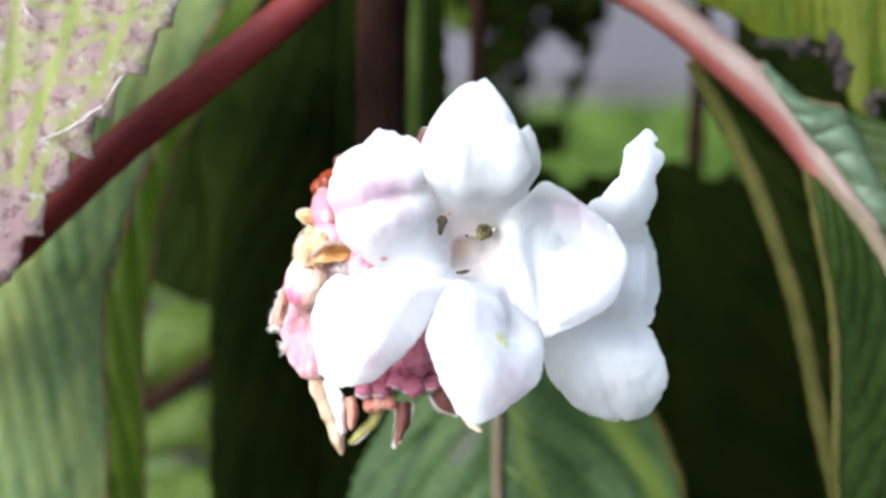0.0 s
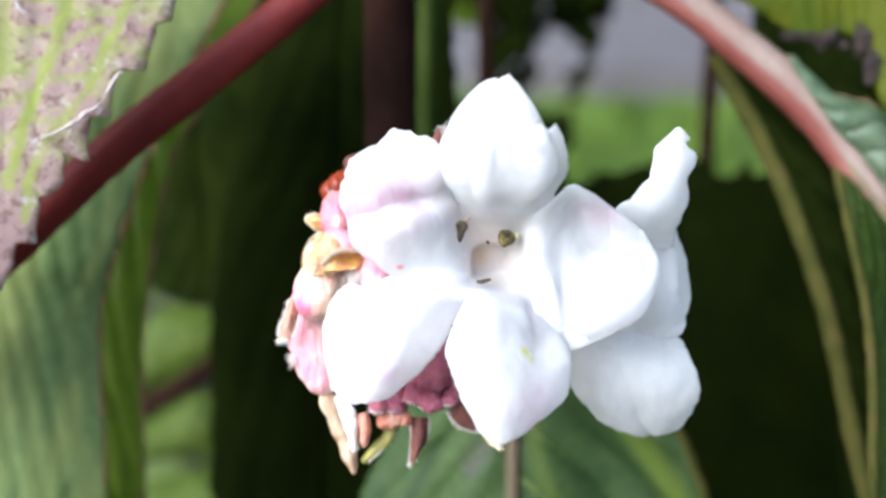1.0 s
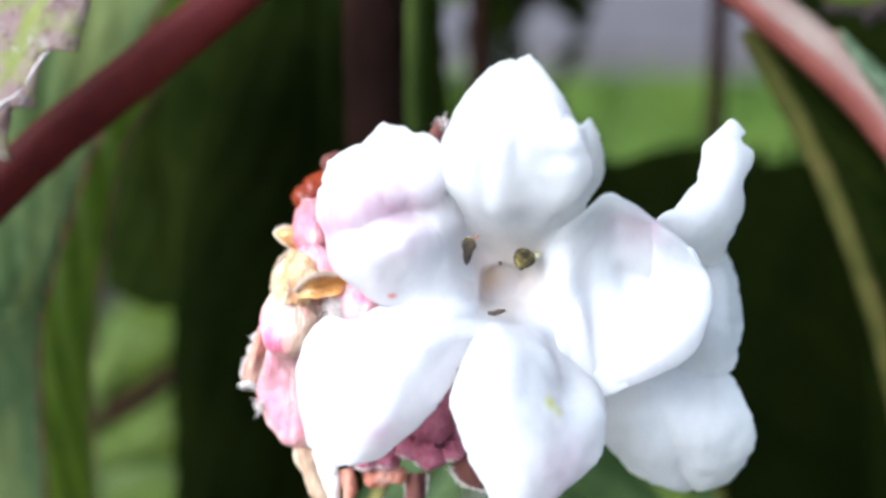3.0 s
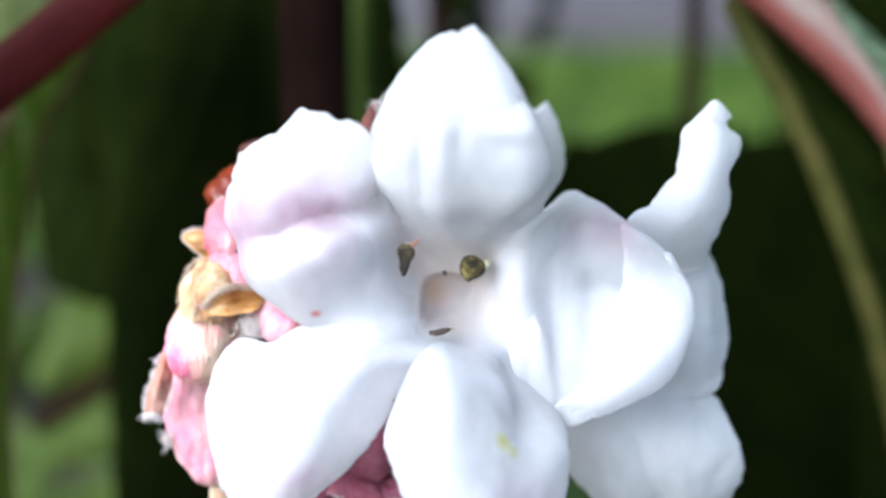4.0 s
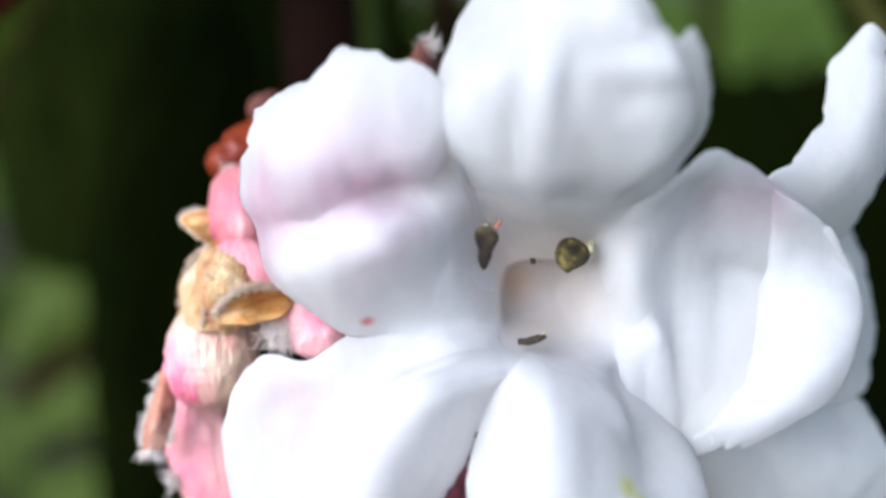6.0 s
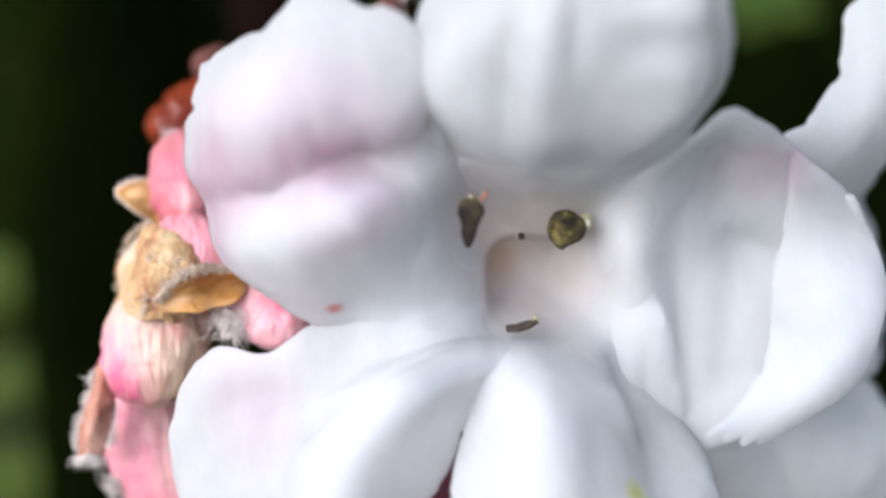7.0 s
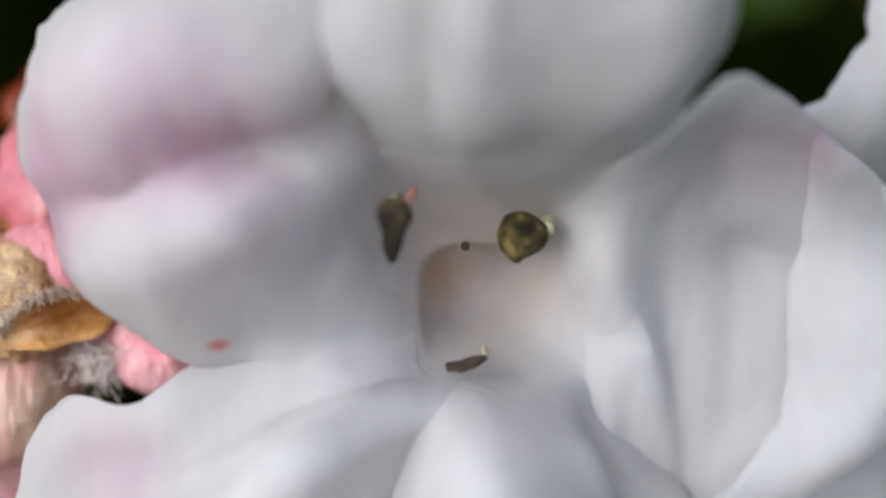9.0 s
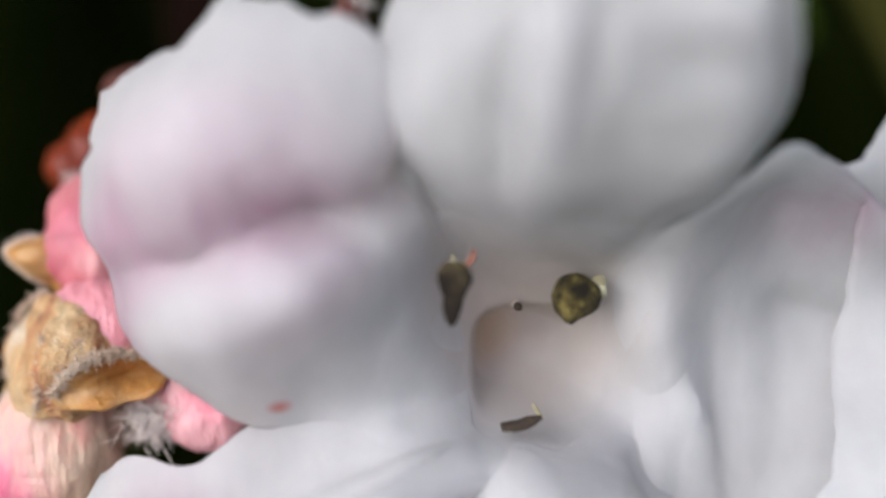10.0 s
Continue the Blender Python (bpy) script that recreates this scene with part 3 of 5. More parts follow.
TOP_TIP = [
    [(-1.61, -1.9, 4.96), (-0.4, -3.7, 4.8), (0.71, -4.3, 4.69), (1.78, -4.4, 4.48), (2.84, -4.1, 4.41)],
    [(-1.42, -1.9, 5.32), (-0.3, -3.55, 5.2), (0.71, -4.15, 5.12), (1.62, -4.25, 4.9), (2.42, -4.2, 4.08)],
    [(-1.22, -1.9, 5.69), (-0.21, -3.4, 5.61), (0.71, -4, 5.56), (1.45, -4.1, 5.33), (2.22, -4, 4.62)],
    [(-0.44, -2, 6.58), (0.18, -2.8, 6.6), (0.77, -3.5, 6.54), (1.23, -3.6, 6.3), (1.67, -3.5, 5.66)],
]
PETAL_TOP = TOP_BASE + TOP_TIP
PETAL_UPPER_LEFT = [
    [(-1.09, 0.2, 1.94), (-0.93, 0.3, 1.08), (-0.85, 0.6, 0.21), (-0.8, 0.6, -0.74), (-0.8, 1.4, -2.23)],
    [(-1.54, -1.3, 2.18), (-1.41, -0.7, 1.2), (-1.23, -0.3, 0.21), (-1.05, -0.1, -0.8), (-0.96, 0.8, -2.19)],
    [(-1.71, -2.1, 3.04), (-1.81, -1.6, 1.98), (-1.88, -1.2, 0.66), (-1.91, -0.9, -0.4), (-1.99, 0.3, -2.16)],
    [(-2.13, -2.4, 4.02), (-2.48, -2.4, 2.36), (-2.67, -2.05, 1.37), (-2.82, -2, 0.35), (-3.26, -0.1, -1.74)],
    [(-3.71, -2, 4.48), (-3.85, -2.8, 2.75), (-4.04, -2.55, 1.56), (-4.15, -2.3, 0.34), (-4.21, -0.6, -1.49)],
    [(-4.98, -1.2, 4.03), (-5.08, -2.4, 2.65), (-5.21, -2.15, 1.5), (-5.21, -1.8, 0.49), (-5.01, -0.6, -0.95)],
    [(-6.11, -0.2, 3.51), (-6.35, -0.4, 2.65), (-6.45, -0.4, 1.73), (-6.32, -0.3, 0.89), (-5.85, -0.1, -0.27)],
]
PETAL_LOWER_LEFT = [
    [(-1, 1.4, -0.85), (-0.75, 0.6, -1.78), (-0.39, 0.6, -2.12), (0.25, 0.6, -2.36)],
    [(-1.68, 0.8, -1.04), (-1.01, -0.6, -1.85), (-0.62, -0.8, -2), (-0.18, -0.4, -2.48)],
    [(-3.2, 0.2, -1.13), (-2.36, -0.9, -2.07), (-1.53, -1.6, -2.01), (-0.9, -1, -2.88)],
    [(-4.64, -0.5, -1.8), (-4.02, -0.9, -2.83), (-2.65, -2.1, -2.7), (-1.23, -1.2, -3.53)],
    [(-6.23, 0, -2.12), (-5.48, -0.5, -3.5), (-3.64, -2.2, -4), (-1.76, -1.4, -4.48)],
    [(-7.18, 0.5, -3.79), (-6.19, -0.1, -5.11), (-4.42, -1.9, -5.66), (-2.76, -1.2, -5.71)],
    [(-6.75, 0.6, -6.57), (-6.07, 0, -7.07), (-5.02, -0.8, -7.08), (-3.94, -0.8, -6.79)],
]
PETAL_BOTTOM = [
    [(-0.63, 0.7, -2.18), (-0.07, 0.7, -2.02), (0.64, 0.8, -2.1), (1.76, 0.8, -2.02)],
    [(-0.95, -0.4, -2.48), (-0.15, -1, -2.23), (0.82, -0.8, -2.36), (2.37, 0.9, -2.58)],
    [(-1.19, -1, -3.11), (-0.17, -2.2, -2.68), (1.13, -1.6, -2.88), (2.96, 0.8, -3.6)],
    [(-1.52, -1.6, -4.44), (-0.13, -2.9, -3.94), (1.42, -2.2, -4.25), (3.54, 0.1, -4.52)],
    [(-1.43, -1.8, -5.25), (0.01, -3, -5.16), (1.71, -2.4, -5.37), (3.69, -0.8, -5.27)],
    [(-1, -1.8, -6.36), (0.36, -2.8, -6.35), (1.72, -2.4, -6.56), (3.58, -1, -6.4)],
    [(-0.09, -1.8, -7.97), (0.7, -2, -8.44), (1.51, -1.8, -8.13), (2.95, -1.2, -7.05)],
]
RIGHT_BLADE = [
    [(1.43, 1, 1.02), (1.38, 1.6, 0.22), (1.38, 2, -0.61), (1.42, 2, -1.61), (1.45, 1.8, -2.58)],
    [(2.09, -1, 1.35), (1.96, -0.4, 0.37), (1.97, 0, -0.56), (2.15, 0.4, -1.67), (2.04, 0.5, -3.13)],
    [(2.58, -1.8, 1.68), (2.56, -0.6, 0.68), (2.68, 0.2, -0.56), (2.78, 0.5, -1.83), (2.52, 0.5, -3.85)],
    [(3.42, -2.3, 2.39), (3.58, -0.6, 1.05), (3.59, 0.3, -0.45), (3.5, 0.7, -2.24), (3.19, 0.7, -4.14)],
    [(4.33, -1.7, 2.15), (4.62, -0.5, 0.91), (4.72, 0.2, -0.47), (4.57, 0.5, -2.24), (3.72, 0.5, -4.59)],
]
RIGHT_ROLL = [
    [(5.84, -0.5, 1.27), (6.78, 0.5, 0.16), (7.17, 0.7, -0.95), (6.81, 0.6, -2.29), (5.52, 0.4, -3.77)],
    [(6.53, -0.2, 0.7), (7.25, 0.3, -0.39), (7.24, -0.2, -1.46), (6.44, -0.6, -2.95), (5.17, -0.5, -3.86)],
    [(6.34, -0.35, 0.87), (6.85, 0.25, -0.25), (6.48, -0.75, -1.5), (5.46, -1.6, -2.78), (4.25, -1.3, -4)],
    [(5.0, -1.3, 1.7), (5.3, -0.2, 0.5), (5.15, 0.25, -0.95), (4.48, -1.2, -2.42), (3.2, -1.9, -3.65)],
]
PETAL_RIGHT = RIGHT_BLADE + RIGHT_ROLL
BACK_FINGER = [
    [(8.12, 2.2, 5.24), (8.43, 2.1, 5.52), (8.88, 2.2, 5.08)],
    [(7.62, 2, 4.78), (8.19, 1.8, 4.86), (8.82, 2.1, 4.7)],
    [(7.24, 2, 4.25), (8.24, 1.6, 4.33), (9.25, 2.2, 4.13)],
    [(7.14, 1.7, 3.36), (7.98, 1.4, 3.16), (8.91, 2.2, 3.03)],
    [(6.26, 1.4, 2.25), (7.5, 1.4, 2.02), (8.83, 2.4, 1.89)],
    [(5.53, 1.5, 1.61), (6.96, 2, 1.05), (8.47, 3, 0.91)],
    [(4.74, 2.5, 0.27), (6.62, 3.5, 0.12), (8.55, 4.5, 0.22)],
]
BACK_MIDDLE = [
    [(5.68, 5, 1.27), (7.27, 5, 1.3), (8.87, 6, 1.28)],
    [(5.93, 4.5, -0.1), (7.43, 3.8, -0.37), (9.23, 5, -0.13)],
    [(5.7, 4.5, -1.97), (7.42, 3.4, -2.21), (9.42, 4.5, -2.14)],
    [(5.23, 5, -3.32), (6.73, 4, -3.79), (9.09, 4.2, -3.6)],
    [(5.24, 5, -3.85), (7.05, 4.5, -4.24), (8.36, 4.5, -4.15)],
]
BACK_LOWER = [
    [(3.64, 5, -4.17), (5.71, 4.2, -3.69), (8.88, 4.5, -3.95)],
    [(3.65, 4.4, -5.48), (6.16, 3.1, -5.08), (9.52, 3.8, -5.14)],
    [(4.21, 4.6, -6.79), (6.47, 3.4, -6.63), (9.79, 4.1, -6.44)],
    [(5.19, 5.2, -7.87), (6.85, 4.5, -7.88), (9.4, 5, -7.84)],
    [(6.18, 5.8, -8.48), (7.5, 5.6, -8.71), (8.59, 5.8, -8.56)],
]


def folded(g, folds):
    """Ridges (or creases, where the height is negative) along lines of the sheet: (u0, v0, u1, v1, width, height)."""
    u, v = np.meshgrid(np.linspace(0, 1, g.shape[0]), np.linspace(0, 1, g.shape[1]), indexing="ij")
    h = np.zeros(u.shape)
    for u0, v0, u1, v1, width, height in folds:
        d = np.array((u1 - u0, v1 - v0))
        s = np.clip(((u - u0) * d[0] + (v - v0) * d[1]) / (d @ d), 0, 1)
        r = np.hypot(u - u0 - s * d[0], v - v0 - s * d[1]) / width
        h += height * np.exp(-(r**2))
    n = sheet_normals(g)
    return g - n * (h * np.sign(n[..., 1] + 1e-9))[..., None]


def notched(g, notches):
    """Single nicks (or lobes, where the depth is negative) in the rim: (side, place along it, width, depth in mm)."""
    for side, place, width, depth in notches:
        h = g.transpose(1, 0, 2) if side in "lr" else g
        h = (h[::-1] if side in "or" else h).copy()
        s = np.linspace(0, 1, h.shape[1])
        push = depth * np.exp(-(((s - place) / width) ** 2))
        way = h[6] - h[0]
        way = way / np.maximum(np.linalg.norm(way, axis=-1, keepdims=True), 1e-9)
        for k in range(6):
            h[k] += way * (push * (1 - k / 6) ** 1.3)[:, None]
        h = h[::-1] if side in "or" else h
        g = np.ascontiguousarray(h.transpose(1, 0, 2) if side in "lr" else h)
    return g


def dented(g, dents):
    """Shift round patches of the sheet: (u, v, half-width in u, in v, shift in mm)."""
    u, v = np.meshgrid(np.linspace(0, 1, g.shape[0]), np.linspace(0, 1, g.shape[1]), indexing="ij")
    for u0, v0, wu, wv, shift in dents:
        g = g + np.exp(-(((u - u0) / wu) ** 2) - ((v - v0) / wv) ** 2)[..., None] * np.array(shift)
    return g


def petal_sheet(ribs, wave=0.09, bite=0.14, seed=1, sides=(0, 1, 1, 1), nu=84, nv=72, folds=(), notches=()):
    g = ruffle(folded(loft(ribs, nu, nv), folds), wave, 0.75, seed)
    g = ruffle(g, wave * 0.45, 1.9, seed + 0.5)
    g = ruffle(g, wave * 0.12, 5.0, seed + 0.8)
    g = nibble(g, bite, 1.6, seed, sides)
    g = nibble(g, bite * 0.5, 4.5, seed + 3, sides)
    return notched(g, notches)


def petal(name, ribs, mat, parent, thickness=0.17, wave=0.09, bite=0.14, seed=1, sides=(0, 1, 1, 1), label="", nu=84, nv=72, folds=(), notches=()):
    return part(name, thick_sheet(petal_sheet(ribs, wave, bite, seed, sides, nu, nv, folds, notches), thickness, 0.3), mat, parent, label)


flower = thing("open_flower", (0, 0, 0), "open white flower of five waxy petals, faintly blushed pink", "flower")
upper_left = petal_sheet(PETAL_UPPER_LEFT, seed=1, sides=(0, 1, 1, 0.4), wave=0.08,
                         notches=[("o", 0.25, 0.03, 0.36), ("l", 0.70, 0.03, -0.25), ("l", 0.80, 0.02, 0.15), ("l", 0.58, 0.02, 0.12)],
                         folds=[(1.0, 0.78, 0.79, 0.64, 0.10, -0.20), (0.79, 0.64, 0.52, 0.48, 0.085, -0.38), (0.52, 0.48, 0.33, 0.24, 0.09, -0.34),
                                (0.86, 0.86, 0.59, 0.69, 0.09, 0.20), (0.59, 0.69, 0.26, 0.28, 0.075, 0.24), (0.75, 0.28, 0.5, 0.2, 0.16, 0.20),
                                (0.74, 0.70, 0.66, 0.86, 0.03, 0.07), (0.60, 0.62, 0.52, 0.80, 0.03, 0.08), (0.46, 0.50, 0.36, 0.62, 0.03, 0.07), (0.66, 0.34, 0.62, 0.52, 0.022, -0.07), (0.56, 0.32, 0.55, 0.46, 0.022, -0.06), (0.72, 0.42, 0.70, 0.56, 0.02, -0.05), (0.60, 0.05, 0.60, 0.3, 0.03, -0.06)])
right = petal_sheet(PETAL_RIGHT, seed=2, sides=(0, 0.5, 0.5, 1.2), wave=0.07, nu=110,
                    notches=[("r", 0.93, 0.010, 0.24), ("r", 0.88, 0.012, 0.28), ("r", 0.82, 0.012, 0.2), ("r", 0.97, 0.010, 0.18), ("r", 0.77, 0.012, 0.15), ("o", 0.78, 0.025, 0.08), ("o", 0.86, 0.025, 0.09), ("o", 0.94, 0.022, 0.09)],
                    folds=[(0.44, 0.20, 0.49, 0.5, 0.08, -0.32), (0.49, 0.5, 0.50, 0.82, 0.07, -0.30), (0.14, 0.42, 0.22, 0.74, 0.06, 0.28), (0.22, 0.74, 0.36, 0.94, 0.06, 0.25),
                           (0.24, 0.03, 0.56, 0.03, 0.05, 0.14), (0.30, 0.35, 0.34, 0.7, 0.04, -0.10)])
bottom = petal_sheet(PETAL_BOTTOM, seed=3, folds=[(0.18, 0.90, 0.40, 0.85, 0.06, -0.22), (0.40, 0.85, 0.52, 0.80, 0.06, -0.12), (0.25, 0.34, 0.66, 0.36, 0.14, 0.22), (0.36, 0.74, 0.40, 0.78, 0.04, 0.14), (0.34, 0.97, 0.62, 0.95, 0.07, 0.16)])
lower_left = petal_sheet(PETAL_LOWER_LEFT, seed=4, sides=(0, 1, 0.6, 1), wave=0.06, notches=[("l", 0.55, 0.045, 0.26), ("l", 0.64, 0.02, -0.06)],
                         folds=[(0.82, 0.50, 0.55, 0.50, 0.05, -0.28), (0.55, 0.50, 0.34, 0.66, 0.045, -0.28), (0.75, 0.70, 0.5, 0.68, 0.09, 0.28), (0.5, 0.68, 0.24, 0.80, 0.07, 0.26), (0.70, 0.10, 0.52, 0.12, 0.09, 0.14), (0.75, 0.55, 1.0, 0.6, 0.04, -0.05)])
upper = petal_sheet(PETAL_TOP, seed=5, wave=0.09,
                    nu=96, notches=[("o", 0.55, 0.06, -0.12)],
                    folds=[(0.12, 0.38, 0.42, 0.37, 0.042, 0.30), (0.20, 0.27, 0.38, 0.27, 0.045, -0.26), (0.24, 0.12, 0.40, 0.14, 0.05, 0.12), (0.171, 0.53, 0.377, 0.60, 0.13, -0.20), (0.36, 0.50, 0.343, 0.72, 0.05, 0.08), (0.257, 0.62, 0.189, 0.70, 0.05, 0.06), (0.497, 0.87, 0.24, 0.92, 0.03, -0.20), (0.24, 0.92, 0.129, 0.74, 0.035, -0.14),
                           (0.257, 0.76, 0.446, 0.79, 0.07, 0.12), (0.42, 0.52, 0.47, 0.78, 0.045, 0.17), (0.50, 0.36, 0.62, 0.30, 0.07, 0.10), (0.55, 0.52, 0.75, 0.56, 0.05, -0.09), (0.429, 0.35, 0.714, 0.65, 0.08, 0.10), (0.629, 0.2, 0.957, 0.35, 0.08, -0.10), (0.531, 0.75, 0.8, 0.9, 0.05, -0.12), (0.514, 0.84, 0.566, 0.72, 0.03, 0.10)])
upper = dented(upper, [(0.60, 0.92, 0.030, 0.035, (0.04, 0.30, -0.50)), (0.56, 0.90, 0.022, 0.03, (0.03, 0.15, -0.25)), (0.66, 0.985, 0.028, 0.04, (-0.06, 0.1, -0.22)), (0.60, 1.0, 0.022, 0.022, (0.05, 0, 0.12))])
SHEETS = [upper_left, right, bottom, lower_left, upper]

# The petals are grown together round the throat: one smooth mouth runs over their inner ends and dives under them.
CELL, LEFT_END, LOW_END, CELLS = 0.05, -7.0, -6.5, 260
MOUTH = (0.10, -0.55)


def softened(h, cells):
    k = np.exp(-0.5 * (np.arange(-3 * cells, 3 * cells + 1) / cells) ** 2)
    k /= k.sum()
    pad = np.pad(h, 3 * cells, mode="edge")
    pad = np.apply_along_axis(lambda r: np.convolve(r, k, mode="valid"), 0, pad)
    return np.apply_along_axis(lambda r: np.convolve(r, k, mode="valid"), 1, pad)


def mouth_height(sheets):
    """How far back the grown-together face lies, over x and z, without the hole."""
    ax, az = np.meshgrid(LEFT_END + CELL * np.arange(CELLS), LOW_END + CELL * np.arange(CELLS), indexing="ij")
    h = 0.45 + 0.09 * ((ax - MOUTH[0]) ** 2 + (az - MOUTH[1]) ** 2)
    h -= 1.7 * np.exp(-(0.34 * (ax - 0.5) ** 2 + (az - 1.6) ** 2) / 0.75)
    h -= 1.1 * np.exp(-((ax - 1.35) ** 2 / 1.3 + (az - 1.15) ** 2 / 0.28))
    for g in sheets:
        fine = smooth_curve(smooth_curve(g, g.shape[0] * 4).transpose(1, 0, 2), g.shape[1] * 4).reshape(-1, 3)
        i, j = np.round((fine[:, 0] - LEFT_END) / CELL).astype(int), np.round((fine[:, 2] - LOW_END) / CELL).astype(int)
        ok = (i >= 0) & (i < CELLS) & (j >= 0) & (j < CELLS)
        np.minimum.at(h, (i[ok], j[ok]), fine[ok, 1] - 0.085)
    return softened(np.minimum(h, 2.2), 7)


FACE = mouth_height(SHEETS)


def face_at(x, z):
    i, j = np.clip((x - LEFT_END) / CELL, 0, CELLS - 1.01), np.clip((z - LOW_END) / CELL, 0, CELLS - 1.01)
    a, b = i.astype(int), j.astype(int)
    f, k = i - a, j - b
    return FACE[a, b] * (1 - f) * (1 - k) + FACE[a + 1, b] * f * (1 - k) + FACE[a, b + 1] * (1 - f) * k + FACE[a + 1, b + 1] * f * k


def reach(angle):
    """How far the mouth's face runs from its middle, by direction in degrees."""
    return np.interp(np.degrees(angle) % 360, [0, 45, 90, 135, 165, 190, 212, 235, 270, 320, 360], [4.4, 3.7, 3.1, 3.0, 3.7, 5.0, 3.5, 2.5, 2.35, 3.2, 4.4])


def grown(x, z):
    r = np.hypot(x - MOUTH[0], z - MOUTH[1]) / reach(np.arctan2(z - MOUTH[1], x - MOUTH[0]))
    s = np.clip((1 - r) / 0.4, 0, 1)
    return s * s * (3 - 2 * s)


def hole(x, z):
    """The tube's opening: a clear edge to the left and above, running out smoothly to the right and below."""
    u, v = (x - 0.38) / 1.15, (z + 0.90) / 1.00
    inside = 1 - (u**4 + v**4) ** 0.5
    way = np.clip(0.5 + 0.8 * (u * 0.8 - v * 0.6), 0, 1)
    s = np.clip(inside / (0.22 + 1.2 * way), 0, 1)
    return 0.52 * s * s * (3 - 2 * s) + 0.4 * np.clip(inside, 0, 1) ** 1.5


for g in SHEETS:
    w = grown(g[..., 0], g[..., 2])
    g[..., 1] += w * (face_at(g[..., 0], g[..., 2]) + 0.105 + 1.15 * hole(g[..., 0], g[..., 2]) - g[..., 1])

part("petal", thick_sheet(upper_left, 0.17, 0.3), WHITE_UPPER_LEFT, flower, "white petal with a pink blush")
part("petal", thick_sheet(right, 0.17, 0.3), WHITE_RIGHT, flower, "white petal with its rim rolled forward")
part("petal", thick_sheet(bottom, 0.17, 0.3), WHITE_BOTTOM, flower)
part("petal", thick_sheet(lower_left, 0.17, 0.3), WHITE_LOWER_LEFT, flower)
part("petal", thick_sheet(upper, 0.15, 0.3), WHITE_THIN, flower, "white petal arched forward over the throat")

du, dv = np.meshgrid(np.linspace(-1, 1, 210), np.linspace(-1, 1, 210), indexing="ij")
dx, dz = du * np.sqrt(1 - dv**2 / 2), dv * np.sqrt(1 - du**2 / 2)
rim = reach(np.arctan2(dz, dx))
mx, mz = MOUTH[0] + dx * rim, MOUTH[1] + dz * rim
throat = np.stack([mx, face_at(mx, mz) + 0.06 + hole(mx, mz) + 0.45 * (1 - grown(mx, mz)) + 3.0 * np.maximum(0, 0.6 - grown(mx, mz)) ** 2, mz], -1)
throat = ruffle(throat, 0.05, 1.1, 6)
part("corolla_tube", thick_sheet(throat, 0.12, 0.9), THROAT, flower, "white mouth of the flower with a cream throat")
part("tube_neck", tube([(-0.2, 3.0, -0.4), (0.0, 5, -0.7), (0.3, 9, -1)], [1.2, 1.2, 0.9], 20, 20, 0.03, 2), PINK_CREAM, flower, "pinkish outer neck of the flower")


def anther(parent, tip, tail, radii, mat, root, seed, flat=0.6, filament=0.10):
    """A pollen sac on its filament, which springs from the tube's wall."""
    stamen = part("anther", tube([tip, tuple((np.array(tip) + tail) / 2), tail], radii, 28, 44, 0.11, seed, flat), mat, parent, "dark anther dusted with pollen")
    part("filament", tube([tail, tuple((np.array(tail) + root) / 2 + (0, 0.1, 0)), root], [filament, filament, filament], 10, 16), FILAMENT, stamen, "pale yellow filament")


anther(flower, (-1.12, -1.15, -0.08), (-1.05, -1.2, 0.86), [0.03, 0.10, 0.14, 0.16, 0.21, 0.27, 0.27, 0.17], ANTHER_OLIVE, (-0.95, 0.4, 0.9), 1, 0.6, 0.03)
part("filament", tube([(-0.86, -1.25, 0.80), (-0.78, -1.2, 0.90), (-0.72, -0.9, 0.98)], [0.035, 0.045, 0.03], 10, 14, 0.02, 7), HUSK_SALMON, flower, "pink tip of a filament")
anther(flower, (0.50, -0.55, 0.12), (1.22, -0.45, 0.24), [0.15, 0.33, 0.37, 0.36, 0.3, 0.12], POLLEN, (1.42, 0.3, 0.52), 2, 0.7, 0.12)
anther(flower, (-0.38, -0.6, -1.72), (0.24, -0.6, -1.61), [0.05, 0.085, 0.09, 0.09, 0.06], ANTHER_BROWN, (0.30, 0.6, -1.65), 3, 1.4, 0.03)
pistil = part("style", tube([(0.03, 0.12, 0.03), (0.03, 0.6, 0.03), (0.03, 1.5, 0.0)], [0.07, 0.08, 0.1], 10, 12), THROAT, flower, "cream style")
part("stigma", tube([(0.0, -0.02, 0.06), (0.03, 0.03, 0.03), (0.06, 0.08, 0.0)], [0.05, 0.075, 0.05], 12, 14, 0.02, 4), ANTHER_BROWN, pistil, "tiny dark stigma")

# ---- the second flower, half hidden behind it ----
second = thing("open_flower", (6.5, 6, -2), "white open flower tucked behind another, its petals shaded", "flower")
petal("petal", BACK_FINGER, WHITE, second, 0.17, 0.10, 0.10, 11, (1, 0, 1, 1), "narrow crumpled petal standing up", 90, 40, 
      notches=[("l", 0.34, 0.04, 0.12), ("l", 0.21, 0.04, -0.08), ("l", 0.52, 0.03, 0.10), ("l", 0.68, 0.03, 0.08), ("r", 0.10, 0.04, 0.10), ("r", 0.24, 0.06, -0.08), ("r", 0.47, 0.06, 0.18)])
petal("petal", BACK_MIDDLE, WHITE, second, 0.17, 0.12, 0.14, 12, (0, 1, 1, 1), folds=[(0.1, 0.55, 0.9, 0.5, 0.10, -0.16), (0.2, 0.8, 0.9, 0.75, 0.08, 0.14)], notches=[("r", 0.62, 0.04, 0.2)])
